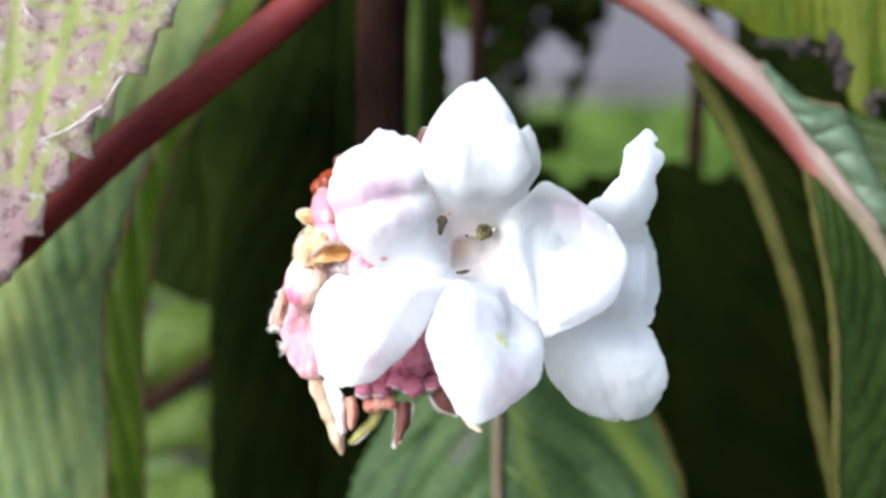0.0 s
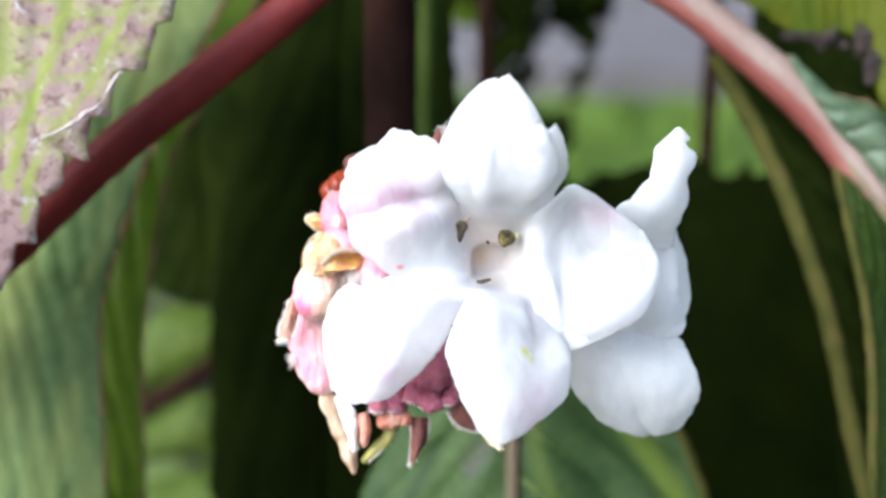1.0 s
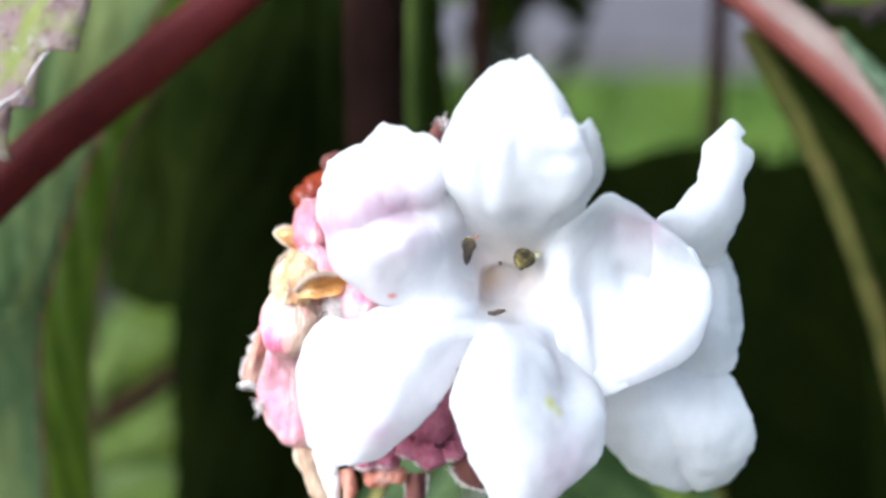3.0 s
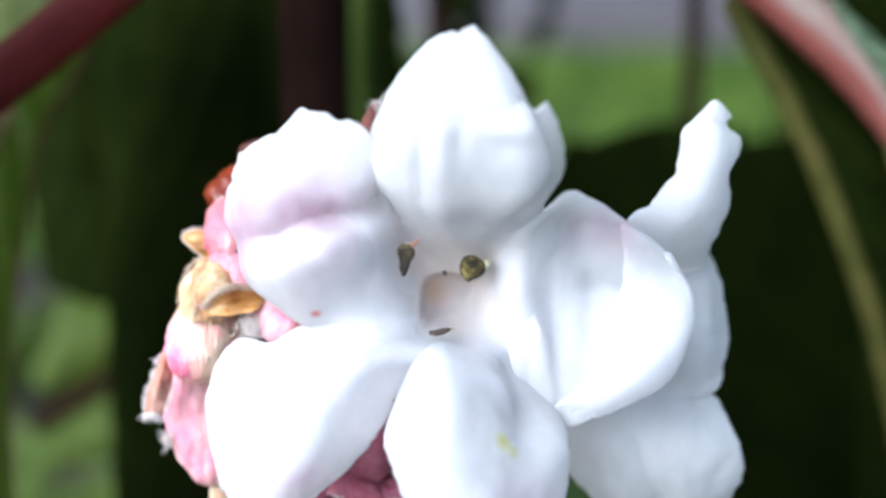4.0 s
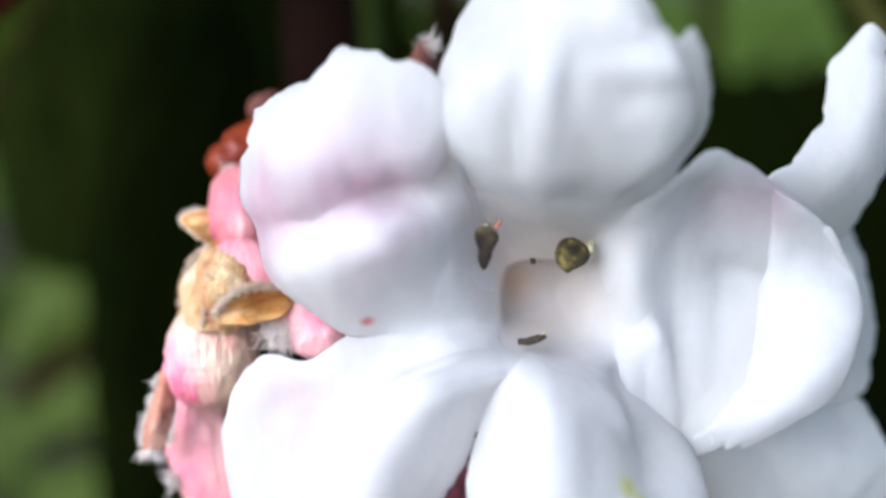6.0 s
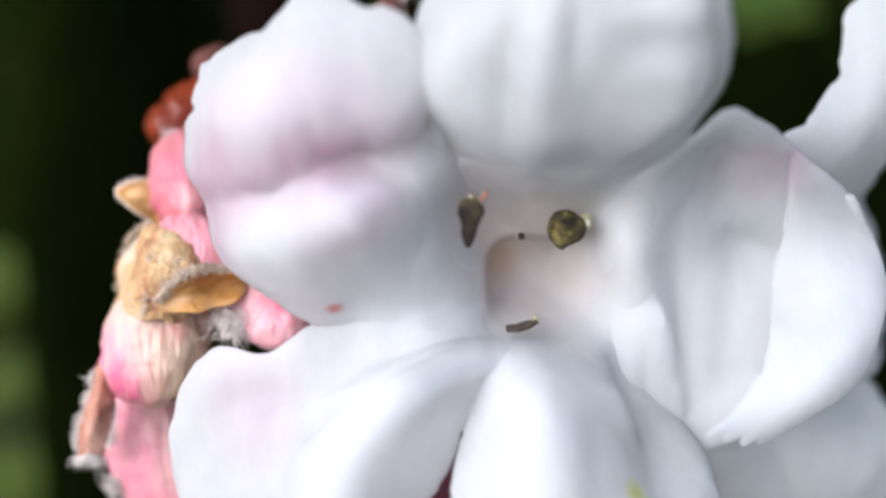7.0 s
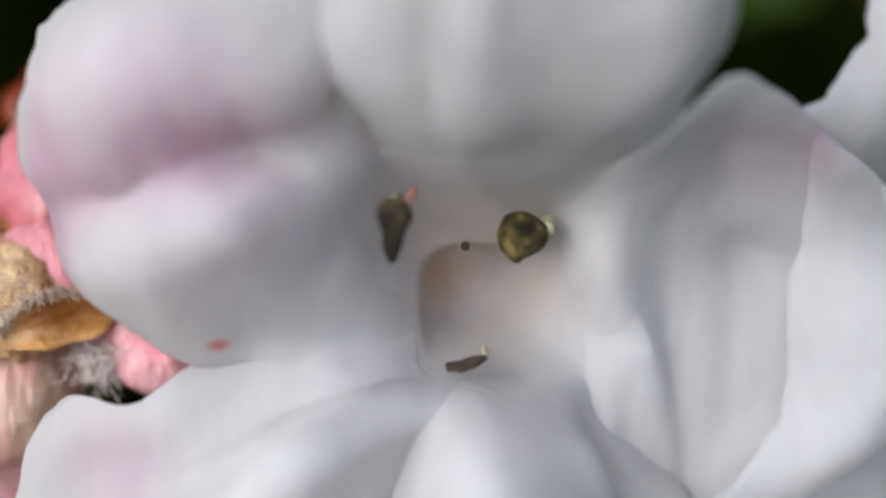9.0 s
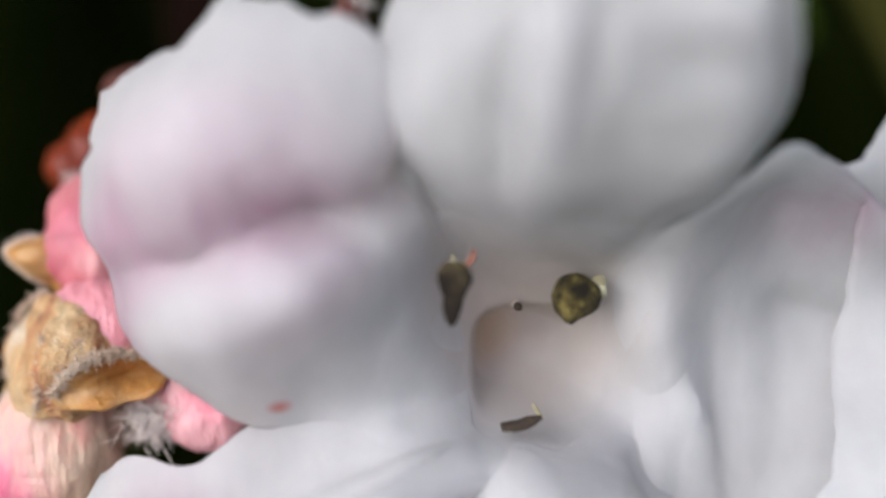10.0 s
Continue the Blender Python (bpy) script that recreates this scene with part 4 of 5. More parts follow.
petal("petal", BACK_LOWER, WHITE, second, 0.17, 0.10, 0.12, 13, (0, 1, 1, 1), folds=[(0.3, 0.5, 1.0, 0.62, 0.05, -0.10), (0.2, 0.3, 0.9, 0.35, 0.12, 0.14), (0.3, 0.8, 0.9, 0.75, 0.10, 0.12)])
part("corolla_tube", tube([(6.5, 4.6, -2.5), (5, 6.5, -2.3), (2, 9.5, -1.8), (0.5, 11, -1.2)], [1.3, 1.1, 0.9, 0.7], 18, 24, 0.05, 2), PINK_CREAM, second, "pinkish tube of the flower")


# ---- buds, husks and hairs of the cluster ----
def hairs(parent, centre, reach, count, length, seed, way=(0, 0, -1), loose=0.9):
    """Fine pale hairs as slender three-sided spikes, in one mesh."""
    r = np.random.default_rng(seed)
    verts, faces = [], []
    for _ in range(count):
        p = np.array(centre) + r.normal(0, 1, 3) * reach
        d = np.array(way, float) + r.normal(0, loose, 3)
        d /= np.linalg.norm(d)
        s = np.cross(d, (0.3, 0.8, 0.5))
        s /= np.linalg.norm(s)
        q, w, bend = np.cross(d, s), 0.011, r.normal(0, 0.35, 3) * length
        n, l = len(verts), length * r.uniform(0.5, 1.2)
        ring = [s, -0.5 * s + 0.87 * q, -0.5 * s - 0.87 * q]
        verts += [p + w * k for k in ring] + [p + d * l * 0.55 + bend * 0.4 + 0.8 * w * k for k in ring] + [p + d * l + bend]
        faces += [[n + a, n + (a + 1) % 3, n + 3 + (a + 1) % 3, n + 3 + a] for a in range(3)] + [[n + 3 + a, n + 3 + (a + 1) % 3, n + 6] for a in range(3)]
    return tagged(part("hairs", (verts, faces), HAIR, parent, "fine pale hairs"), kind="stuff")


def fringe(parent, line, count, length, seed, way=(0, -0.3, 0), loose=0.8, mat=None):
    """Hairs rooted along a rim."""
    r = np.random.default_rng(seed)
    c = smooth_curve(line, 60)
    verts, faces = [], []
    for _ in range(count):
        p = c[r.integers(60)] + r.normal(0, 0.03, 3)
        d = np.array(way, float) + r.normal(0, loose, 3)
        d /= np.linalg.norm(d)
        s = np.cross(d, (0.3, 0.8, 0.5))
        s /= np.linalg.norm(s)
        q, w, n, l = np.cross(d, s), 0.011, len(verts), length * r.uniform(0.4, 1.2)
        bend = r.normal(0, 0.3, 3) * l
        ring = [s, -0.5 * s + 0.87 * q, -0.5 * s - 0.87 * q]
        verts += [p + w * k for k in ring] + [p + d * l * 0.55 + bend * 0.4 + 0.8 * w * k for k in ring] + [p + d * l + bend]
        faces += [[n + a, n + (a + 1) % 3, n + 3 + (a + 1) % 3, n + 3 + a] for a in range(3)] + [[n + 3 + a, n + 3 + (a + 1) % 3, n + 6] for a in range(3)]
    return tagged(part("hairs", (verts, faces), mat or HAIR, parent, "fine pale hairs"), kind="stuff")


def wrinkled(shape, seed, deep=0.045):
    """Fine lengthwise creases in a bud's skin."""
    verts = np.array([tuple(v) for v in shape[0]])
    middle = verts.mean(0)
    out = verts - middle
    out /= np.maximum(np.linalg.norm(out, axis=1, keepdims=True), 1e-9)
    h = np.array([noise.noise(Vector((p[0] * 3.6, p[1] * 3.0, p[2] * 1.5)) + Vector((seed * 3.0, 0, 0))) + 0.5 * noise.noise(Vector(p) * 7.5) for p in verts])
    return [tuple(p) for p in verts + out * (h * deep)[:, None]], shape[1]


def bud(points, radii, mat, label, seed, flat=1.0, wrinkle=0.10, blunt=0.3):
    b = thing("flower_bud", points[-1], label, "bud", "buds of the flower cluster")
    part("bud_body", wrinkled(tube(points, radii, 44, 80, wrinkle, seed, flat, blunt), seed), mat, b)
    p, q = np.array(points[-2], float), np.array(points[-1], float)
    part("calyx", tube([p + 0.35 * (q - p), p + 0.7 * (q - p), q], [radii[-1] * 1.5, radii[-1] * 1.45, radii[-1] * 0.9], 16, 16, 0.05, seed), STEM_GREEN, b, "small green calyx at the base")
    return b


def husk(name, ribs, mat, parent, seed, label="", thickness=0.12, wave=0.10):
    g = nibble(ruffle(loft(ribs, 34, 22), wave, 1.4, seed), 0.10, 2.5, seed, (1, 1, 1, 1))
    g = ruffle(g, wave * 0.4, 4.0, seed + 2)
    return part(name, thick_sheet(g, thickness, 0.5), mat, parent, label)


CREAM, DEEP, BLUSH = (0.70, 0.52, 0.38), (0.56, 0.11, 0.20), (0.70, 0.28, 0.32)
b1 = bud([(-8.02, 4, 2.14), (-7.61, 4.2, 2.54), (-6.59, 5, 2.9), (-4, 8, 1.5)], [0.55, 0.66, 0.7, 0.5], RED_BUD, "glossy rust-red bud half hidden by a petal", 1)
hairs(b1, (-7.34, 3, 2.19), 0.10, 240, 0.2, 15, (-0.4, 0, 0.2))
bud([(-6.7, 4.5, 4.44), (-6.57, 4.6, 4), (-5.99, 5.2, 3.57), (-3.5, 8, 2.5)], [0.55, 0.6, 0.6, 0.5], HUSK_RED, "brown bud peeping over a petal", 14)
b2 = bud([(-7.2, 3, 0.30), (-7.1, 2.8, 1.04), (-6.85, 3.6, 1.75), (-4, 7, 1.2)], [0.75, 0.82, 0.75, 0.5], bud_skin("bud_rose_pink", (0.56, 0.19, 0.21), [((-7.49, 2.3, 0.62), 0.9, (0.50, 0.09, 0.14)), ((-7.21, 2.3, 1.5), 0.8, (0.62, 0.15, 0.22)), ((-6.9, 2.1, 0.9), 0.5, (0.78, 0.42, 0.42))], (-4, 7, 1.2)), "pink bud with a curled brown sepal", 2)
husk("sepal", [[(-8.55, 2.8, 1.18), (-8.56, 2.7, 1.1), (-8.54, 2.8, 1.02)], [(-8.18, 2.8, 1.3), (-8.12, 2.3, 1.04), (-8.2, 2.8, 0.72)], [(-7.72, 2.8, 1.23), (-7.72, 2.4, 0.88), (-7.89, 2.8, 0.48)], [(-7.46, 2.9, 0.49), (-7.5, 2.8, 0.37), (-7.65, 2.9, 0.19)]], HUSK_AMBER, b2, 2, "amber sepal with a pale rim")
part("sepal_rim", tube([(-7.72, 2.7, 1.25), (-8.16, 2.62, 1.33), (-8.58, 2.66, 1.1), (-8.22, 2.62, 0.70), (-7.9, 2.7, 0.46)], [0.025, 0.04, 0.05, 0.04, 0.025], 10, 50, 0.03, 46), HAIR_PEACH, b2, "pale rim of the sepal")
fringe(b2, [(-7.72, 2.7, 1.22), (-8.16, 2.7, 1.3), (-8.55, 2.7, 1.12), (-8.17, 2.7, 0.72)], 420, 0.12, 21)
b3 = bud([(-7.89, 2.5, -0.69), (-7.0, 2.1, -0.30), (-6.25, 2.4, -0.30), (-4.5, 6, -0.2)], [0.75, 0.85, 0.8, 0.4], bud_skin("bud_flushed", BLUSH, [((-7.08, 2, -0.1), 0.6, (0.62, 0.12, 0.20))], (-4.5, 6, -0.2)), "pink bud wrapped in tan papery sepals", 3)
husk("sepal", [[(-8.14, 2.4, 0.22), (-7.63, 1.8, 0.44), (-7.21, 1.7, 0.33), (-6.98, 2.2, 0.03)], [(-8.42, 2.2, -0.32), (-7.51, 1.0, -0.14), (-6.87, 0.9, -0.25), (-6.4, 1.4, -0.52)], [(-8.57, 2.2, -1.04), (-7.64, 0.8, -0.93), (-7.09, 0.7, -0.94), (-6.52, 1.2, -0.99)], [(-8.5, 2.2, -1.51), (-7.77, 1.2, -1.57), (-7.31, 1.1, -1.6), (-7.04, 1.5, -1.61)]], HUSK, b3, 3, "tan papery sepal", 0.12, 0.22)
fringe(b3, [(-7.55, 1.0, -0.2), (-7.5, 0.8, -0.6), (-7.6, 0.75, -1.0), (-7.75, 1.1, -1.5)], 260, 0.13, 33, (-0.3, -0.4, -0.3), mat=HAIR_PEACH)
fringe(b3, [(-6.9, 0.85, -0.28), (-7.1, 0.75, -0.55), (-7.2, 0.7, -0.9)], 220, 0.13, 34, (-0.3, -0.4, -0.3), mat=HAIR_PEACH)
husk("sepal", [[(-7.38, 0.8, -1.13), (-7.32, 0.75, -1.2), (-7.25, 0.8, -1.33)], [(-6.85, 0.3, -0.66), (-6.76, 0.65, -0.98), (-6.59, 0.5, -1.39)], [(-6.33, 0.3, -0.46), (-6.32, 1, -0.88), (-6.15, 0.7, -1.27)], [(-5.83, 0.6, -0.49), (-5.81, 1.2, -0.74), (-5.69, 0.9, -1.08)], [(-5.59, 1.3, -0.75), (-5.59, 1.4, -0.84), (-5.55, 1.3, -0.93)]], HUSK_AMBER, b3, 4, "curled amber sepal with a woolly rim", 0.12, 0.06)
fringe(b3, [(-7.36, 0.6, -1.11), (-6.85, 0.25, -0.64), (-6.35, 0.25, -0.45), (-5.82, 0.5, -0.49)], 1200, 0.14, 22, (-0.1, -0.3, 0.2), mat=HAIR_PEACH)
fringe(b3, [(-7.65, 1.75, 0.44), (-8.14, 2.3, 0.22), (-8.4, 2.15, -0.32), (-8.55, 2.15, -1.04)], 300, 0.12, 23, (-0.5, 0, 0), mat=HAIR_PEACH)
# the beige patch paints the shaded right side; the pinks are the bud's own
b4 = bud([(-7.91, 2.3, -3.6), (-7.85, 2.2, -2.71), (-7.73, 2.4, -1.9), (-7.41, 3.8, -1.55), (-5, 6, -0.6)], [0.95, 1.12, 1.08, 0.9, 0.5], bud_skin("bud_cream", CREAM, [((-8.65, 1.5, -2.47), 1.7, (0.76, 0.27, 0.37)), ((-8.7, 1.5, -2.82), 1.2, (0.70, 0.17, 0.28)), ((-8.19, 1.2, -3.23), 1.1, DEEP), ((-7.31, 1.6, -3), 0.8, (0.70, 0.48, 0.32)), ((-7.28, 1.4, -1.86), 0.5, (0.80, 0.34, 0.30))], (-5, 6, -0.6)), "plump cream bud flushed pink on its flank", 5)
b5 = bud([(-7.29, 3.3, -7.02), (-7.78, 3.4, -5.98), (-8.24, 3.4, -4.78), (-8.38, 3.9, -3.53), (-6.5, 6, -2)], [0.62, 0.95, 1.02, 0.95, 0.5], bud_skin("bud_long_pink", (0.74, 0.42, 0.40), [((-8.7, 2.5, -4.99), 1.5, (0.76, 0.20, 0.30)), ((-7.94, 2.5, -6.16), 1.1, (0.74, 0.16, 0.26)), ((-8.79, 2.5, -3.83), 0.8, (0.78, 0.28, 0.36))], (-6.5, 6, -2)), "long pink bud with a frayed brown sepal", 6, blunt=0.15)
husk("sepal", [[(-9.44, 1.7, -4.55), (-9.17, 1.55, -4.43), (-8.91, 1.7, -4.6)], [(-9.37, 1.7, -4.01), (-8.96, 1.35, -3.72), (-8.72, 1.7, -4.06)], [(-9.12, 1.7, -3.19), (-8.81, 1.45, -3.02), (-8.6, 1.8, -3.48)], [(-8.99, 1.8, -2.65), (-8.82, 1.7, -2.58), (-8.75, 1.8, -2.8)]], HUSK_SALMON, b5, 5, "red-brown sepal frayed at its tip")
fringe(b5, [(-9.45, 1.65, -4.57), (-9.15, 1.5, -4.47), (-8.88, 1.65, -4.61)], 420, 0.22, 24, (-0.2, -0.1, -0.9), 0.5)
fringe(b5, [(-9.4, 1.65, -4.35), (-9.33, 1.65, -3.88), (-9.08, 1.65, -3.12), (-8.95, 1.75, -2.67)], 420, 0.16, 25, (-0.8, -0.2, 0), 0.7)
fringe(b5, [(-8.77, 1.65, -4.32), (-8.68, 1.65, -4.02), (-8.59, 1.75, -3.45)], 200, 0.13, 26, (0.4, -0.4, -0.3), 0.7)
hairs(b5, (-8.92, 2.7, -5.48), 0.10, 200, 0.22, 27, (-0.8, 0, -0.3), 0.6)
b6 = bud([(-4.42, 1.6, -1.92), (-5.05, 1.6, -1.61), (-5.52, 2.4, -1.12), (-4, 6, -1)], [0.6, 0.75, 0.7, 0.4], bud_skin("bud_small_pink", (0.76, 0.40, 0.42), [((-4.92, 1, -1.27), 0.7, (0.70, 0.17, 0.26))], (-4, 6, -1)), "small wrinkled pink bud squeezed between petals", 7, wrinkle=0.12)
hairs(b6, (-5.92, 1.3, -1.61), 0.15, 900, 0.34, 28, (-0.1, -0.3, -0.5), 0.8)
b7 = bud([(-2.5, 3.0, -6.7), (-2.4, 2.9, -6.2), (-2.2, 3.2, -5.5), (-2.32, 4.6, -4.8), (-1.5, 7, -3)], [0.5, 0.72, 0.85, 0.8, 0.5], ROSE_SHADED, "dusky rose bud with the shade of the petals put into its colour", 8, wrinkle=0.2)
for k, (x, y, z, r) in enumerate(((-2.6, 2.9, -7.25, 0.55), (-1.75, 3.1, -7.05, 0.45), (-3.35, 3.3, -7.0, 0.5), (-5.05, 3.4, -7.55, 0.45), (-4.3, 3.6, -7.5, 0.45))):
    rosy = bud([(x, y, z - 0.75 * r), (x + 0.05, y - 0.05, z), (x + 0.1, y + 0.5, z + r), (x + 0.8, y + 3.2, z + 3.0)], [0.8 * r, 1.05 * r, r, 0.35], ROSE_SHADED, "small dusky rose bud packed under the petals, shade put into its colour", 40 + k, wrinkle=0.2)
    fringe(rosy, [(x - 0.8 * r, y - 0.3, z - 0.3 * r), (x, y - 0.55, z - 0.5 * r), (x + 0.8 * r, y - 0.3, z - 0.3 * r)], 120, 0.11, 50 + k)
b8 = bud([(-3.4, 3.7, -8.25), (-3.9, 3.7, -8.05), (-4.7, 4.0, -7.95), (-3, 6.5, -4.5)], [0.28, 0.4, 0.42, 0.4], HUSK_SALMON, "tan and rose papery bud in the shade of the petals", 9, wrinkle=0.22)
husk("sepal", [[(-3.55, 4, -8.09), (-3.09, 3.7, -7.95), (-2.66, 4, -8.02)], [(-3.45, 4, -9.11), (-3.03, 3.6, -9.04), (-2.74, 4, -8.94)], [(-3.6, 4.1, -10.29), (-3.39, 4, -10.22), (-3.26, 4.1, -10.11)]], HUSK_RED, b8, 6, "pointed red-brown sepal with a pale rim")
fringe(b8, [(-3.54, 3.95, -8.21), (-3.44, 3.95, -9.1), (-3.51, 4, -10.27), (-2.74, 3.95, -8.94), (-2.66, 3.95, -8.06)], 500, 0.14, 29)
husk("sepal", [[(-1.78, 3.6, -7.65), (-1.25, 3.4, -7.18), (-0.77, 3.6, -7.09)], [(-1.35, 3.6, -8.27), (-0.92, 3.3, -7.98), (-0.45, 3.6, -7.76)], [(-0.48, 3.7, -8.56), (-0.33, 3.6, -8.45), (-0.24, 3.7, -8.29)]], HUSK_RED, b7, 7, "pointed red-brown sepal with a pale rim")
fringe(b7, [(-1.78, 3.55, -7.7), (-1.35, 3.55, -8.28), (-0.43, 3.65, -8.58)], 300, 0.14, 30)
husk("sepal", [[(-0.43, 2.6, -8.11), (-0.04, 2.4, -7.91), (0.44, 2.6, -8.15)], [(0.05, 2.4, -8.77), (0.38, 2.2, -8.64), (0.76, 2.4, -8.84)], [(0.67, 2.2, -9.21), (0.8, 2.1, -9.19), (0.95, 2.2, -9.18)]], HUSK_PALE, b7, 8, "straw-coloured sepal")
dry = thing("dry_bract", (-5.5, 5.5, -6), "withered straw-coloured bract hanging below the buds", "bract")
husk("bract_blade", [[(-8.13, 3.6, -6.25), (-7.65, 3.3, -6.57), (-7.18, 3.5, -6.82)], [(-7.78, 3.7, -7.46), (-7.28, 3.2, -7.64), (-6.88, 3.6, -7.55)], [(-7.21, 3.9, -8.73), (-6.82, 3.6, -8.8), (-6.51, 3.8, -8.65)], [(-6.53, 4.1, -10.2), (-6.26, 3.9, -10.21), (-6.06, 4.1, -10.09)], [(-6.2, 4.2, -10.84), (-6.13, 4.2, -10.84), (-6.06, 4.2, -10.78)]], HUSK_PALE, dry, 8, "folded papery blade", 0.14, 0.14)
husk("bract_blade", [[(-7.1, 3.3, -7.06), (-6.48, 3.1, -7.17), (-6.05, 3.3, -7.73)], [(-6.6, 3.5, -8.37), (-6.25, 3.25, -8.28), (-5.96, 3.5, -8.5)], [(-6.3, 3.9, -9.67), (-6.11, 3.8, -9.7), (-5.93, 3.9, -9.57)]], HAIR, dry, 9, "bleached papery blade", 0.14, 0.12)
part("bract_roll", tube([(-5.66, 3.7, -9.53), (-5.56, 3.5, -8.72), (-5.79, 3.6, -7.88)], [0.2, 0.3, 0.3], 16, 24, 0.1, 3, 1.0, 0.3), HUSK_SALMON, dry, "salmon rolled blade")
part("bract_stalk", tube([(-5.83, 4.5, -10.24), (-5.18, 4.5, -9.58), (-4.56, 4.8, -8.84), (-3.6, 6, -6)], [0.14, 0.28, 0.3, 0.4], 12, 24, 0.05, 3), STALK_YELLOW, dry, "yellow-green stalk")
fringe(dry, [(-5.53, 4.4, -10.21), (-4.92, 4.4, -9.66), (-4.35, 4.7, -8.89)], 260, 0.14, 31)
behind = thing("flower_bud", (-2, 7, 2), "brown bud tip showing between two petals", "bud", "buds of the flower cluster")
part("bud_body", tube([(-2.35, 2.8, 5.45), (-2.45, 3.2, 4.9), (-2.6, 4.0, 3.9), (-2, 7, 2)], [0.14, 0.42, 0.8, 0.5], 18, 26, 0.06, 12), HUSK_RED, behind)
hairs(behind, (-2.25, 2.9, 5.3), 0.12, 140, 0.25, 12, (0.2, 0, 1))
stalk = thing("flower_stalk", (-6.7, 20, 0.5), "stout stalk of the flower cluster, joined to the twig", "stalk")
part("stalk_rod", tube([(0.3, 8.4, -1), (-1.5, 9, -1), (-3, 9, -0.5), (-4.5, 11, -0.5), (-6, 15.5, -0.2), (-6.7, 20, 0.5)], [0.9, 2.2, 2.8, 2.0, 1.5, 1.5], 16, 40, 0.1, 5), STEM_GREEN, stalk)
part("stalk_rod", tube([(-3, 9, -0.5), (-3.2, 8, -3), (-3.4, 6.6, -5.4)], [1.6, 1.3, 0.7], 14, 20, 0.1, 6), STEM_GREEN, stalk)

# ---- twigs ----


def twig(points, radii, mat, label, seed, name="twig", category="twig"):
    t = thing(name, points[-1], label, category)
    part("rod", tube(points, radii, 18, 60, 0.06, seed), mat, t)
    return t


twig([(-48, 13, -18), (-34, 12, -6.5), (-27.8, 12, -0.5), (-21.6, 12, 5.5), (-16.9, 12, 9.4), (-11, 12.5, 14.6), (-3, 14, 23), (4, 16, 36)], [1.3, 1.25, 1.2, 1.15, 1.15, 1.1, 1.1, 1.1], STEM_RED, "smooth dark red stem slanting past the leaves", 21, "red_stem", "stem")
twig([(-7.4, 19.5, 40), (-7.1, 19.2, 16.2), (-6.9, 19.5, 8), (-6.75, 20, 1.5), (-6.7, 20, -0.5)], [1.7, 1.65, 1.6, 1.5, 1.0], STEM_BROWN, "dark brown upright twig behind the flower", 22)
twig([(-5.6, 30, 44), (-5.9, 30, 19.4), (-5.7, 30, 8), (-5, 31, -6), (-4, 34, -40)], [0.7, 0.7, 0.7, 0.7, 0.7], STEM_GREEN, "thin green shoot beside the brown twig", 23)
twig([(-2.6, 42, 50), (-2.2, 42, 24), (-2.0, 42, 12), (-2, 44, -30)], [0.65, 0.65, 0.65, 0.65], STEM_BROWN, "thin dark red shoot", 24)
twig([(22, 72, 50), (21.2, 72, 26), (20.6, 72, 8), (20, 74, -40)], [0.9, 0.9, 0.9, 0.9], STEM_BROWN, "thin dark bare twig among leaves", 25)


# ---- leaves ----
VEIN_OLIVE = skin_material("vein_olive", [(0.3, (0.10, 0.14, 0.02)), (0.7, (0.16, 0.20, 0.04))], 400, rough=0.5)
VEIN_GREEN = skin_material("vein_pale_green", [(0.3, (0.30, 0.37, 0.13)), (0.7, (0.40, 0.46, 0.17))], 500, rough=0.55)
BLADES = {}


def leaf(name, base, ribs, mat, label, seed, sides=(1, 1), tooth=0.9, teeth=24, veins=9, depth=0.5, mid=0.5, wave=0.5, nu=150, nv=44, rib=None, margin=None, thickness=0.35, vein=None, slope=0.45, ragged=0.0, sunk=-0.12):
    """A leaf: quilted serrated blade, with midrib and rolled margin where they show."""
    lf = thing(name, base, label, "leaf")
    g = loft(ribs, nu, nv)
    g = veined(ruffle(g, wave, 0.16, seed), veins, depth, mid, slope)
    g = serrated(g, tooth, teeth, sides)
    if ragged:
        g = nibble(nibble(g, ragged, 0.45, seed, (0, 0, 0, 1)), ragged * 0.5, 1.6, seed + 2, (0, 0, 0, 1))
    part("blade", thick_sheet(g, thickness, 0.5), mat, lf)
    BLADES[seed] = g
    rib = rib or (mid, [0.3, 0.3, 0.25, 0.15], mat, "midrib")
    if 0.05 < rib[0] < 0.95:
        col = int(rib[0] * (nv - 1))
        pts = g[:: max(1, nu // 12), col] + np.array((0, -0.25, 0))
        part("midrib", tube(pts, rib[1], 12, 60, 0.04, seed), rib[2], lf, rib[3])
    if vein:
        for k, hand in [(k, hand) for k in range(vein[0], vein[1]) for hand in ((1, -1) if vein[3] == 0 else (vein[3],))]:
            s = np.linspace(0.02, 0.97, 12)
            side = s * (1 - mid) + mid if hand > 0 else mid - s * mid
            u = k / veins + slope * s
            keep = (u > 0.01) & (u < 0.99)
            if keep.sum() > 4:
                pts = np.array([g[int(a * (nu - 1)), int(c * (nv - 1))] for a, c in zip(u[keep], side[keep])]) + (0, sunk, 0)
                part("side_vein", tube(pts, [vein[2], vein[2] * 0.8, vein[2] * 0.35], 8, 24, 0.03, k), vein[4], lf)
    if margin:
        col = 0 if margin[0] == 0 else -1
        pts = g[:: max(1, nu // 16), col]
        part("margin", tube(pts, [margin[1]] * 5, 10, 80, 0.08, seed), margin[2] if len(margin) > 2 else MARGIN, lf, "pale rolled leaf margin")
    return lf


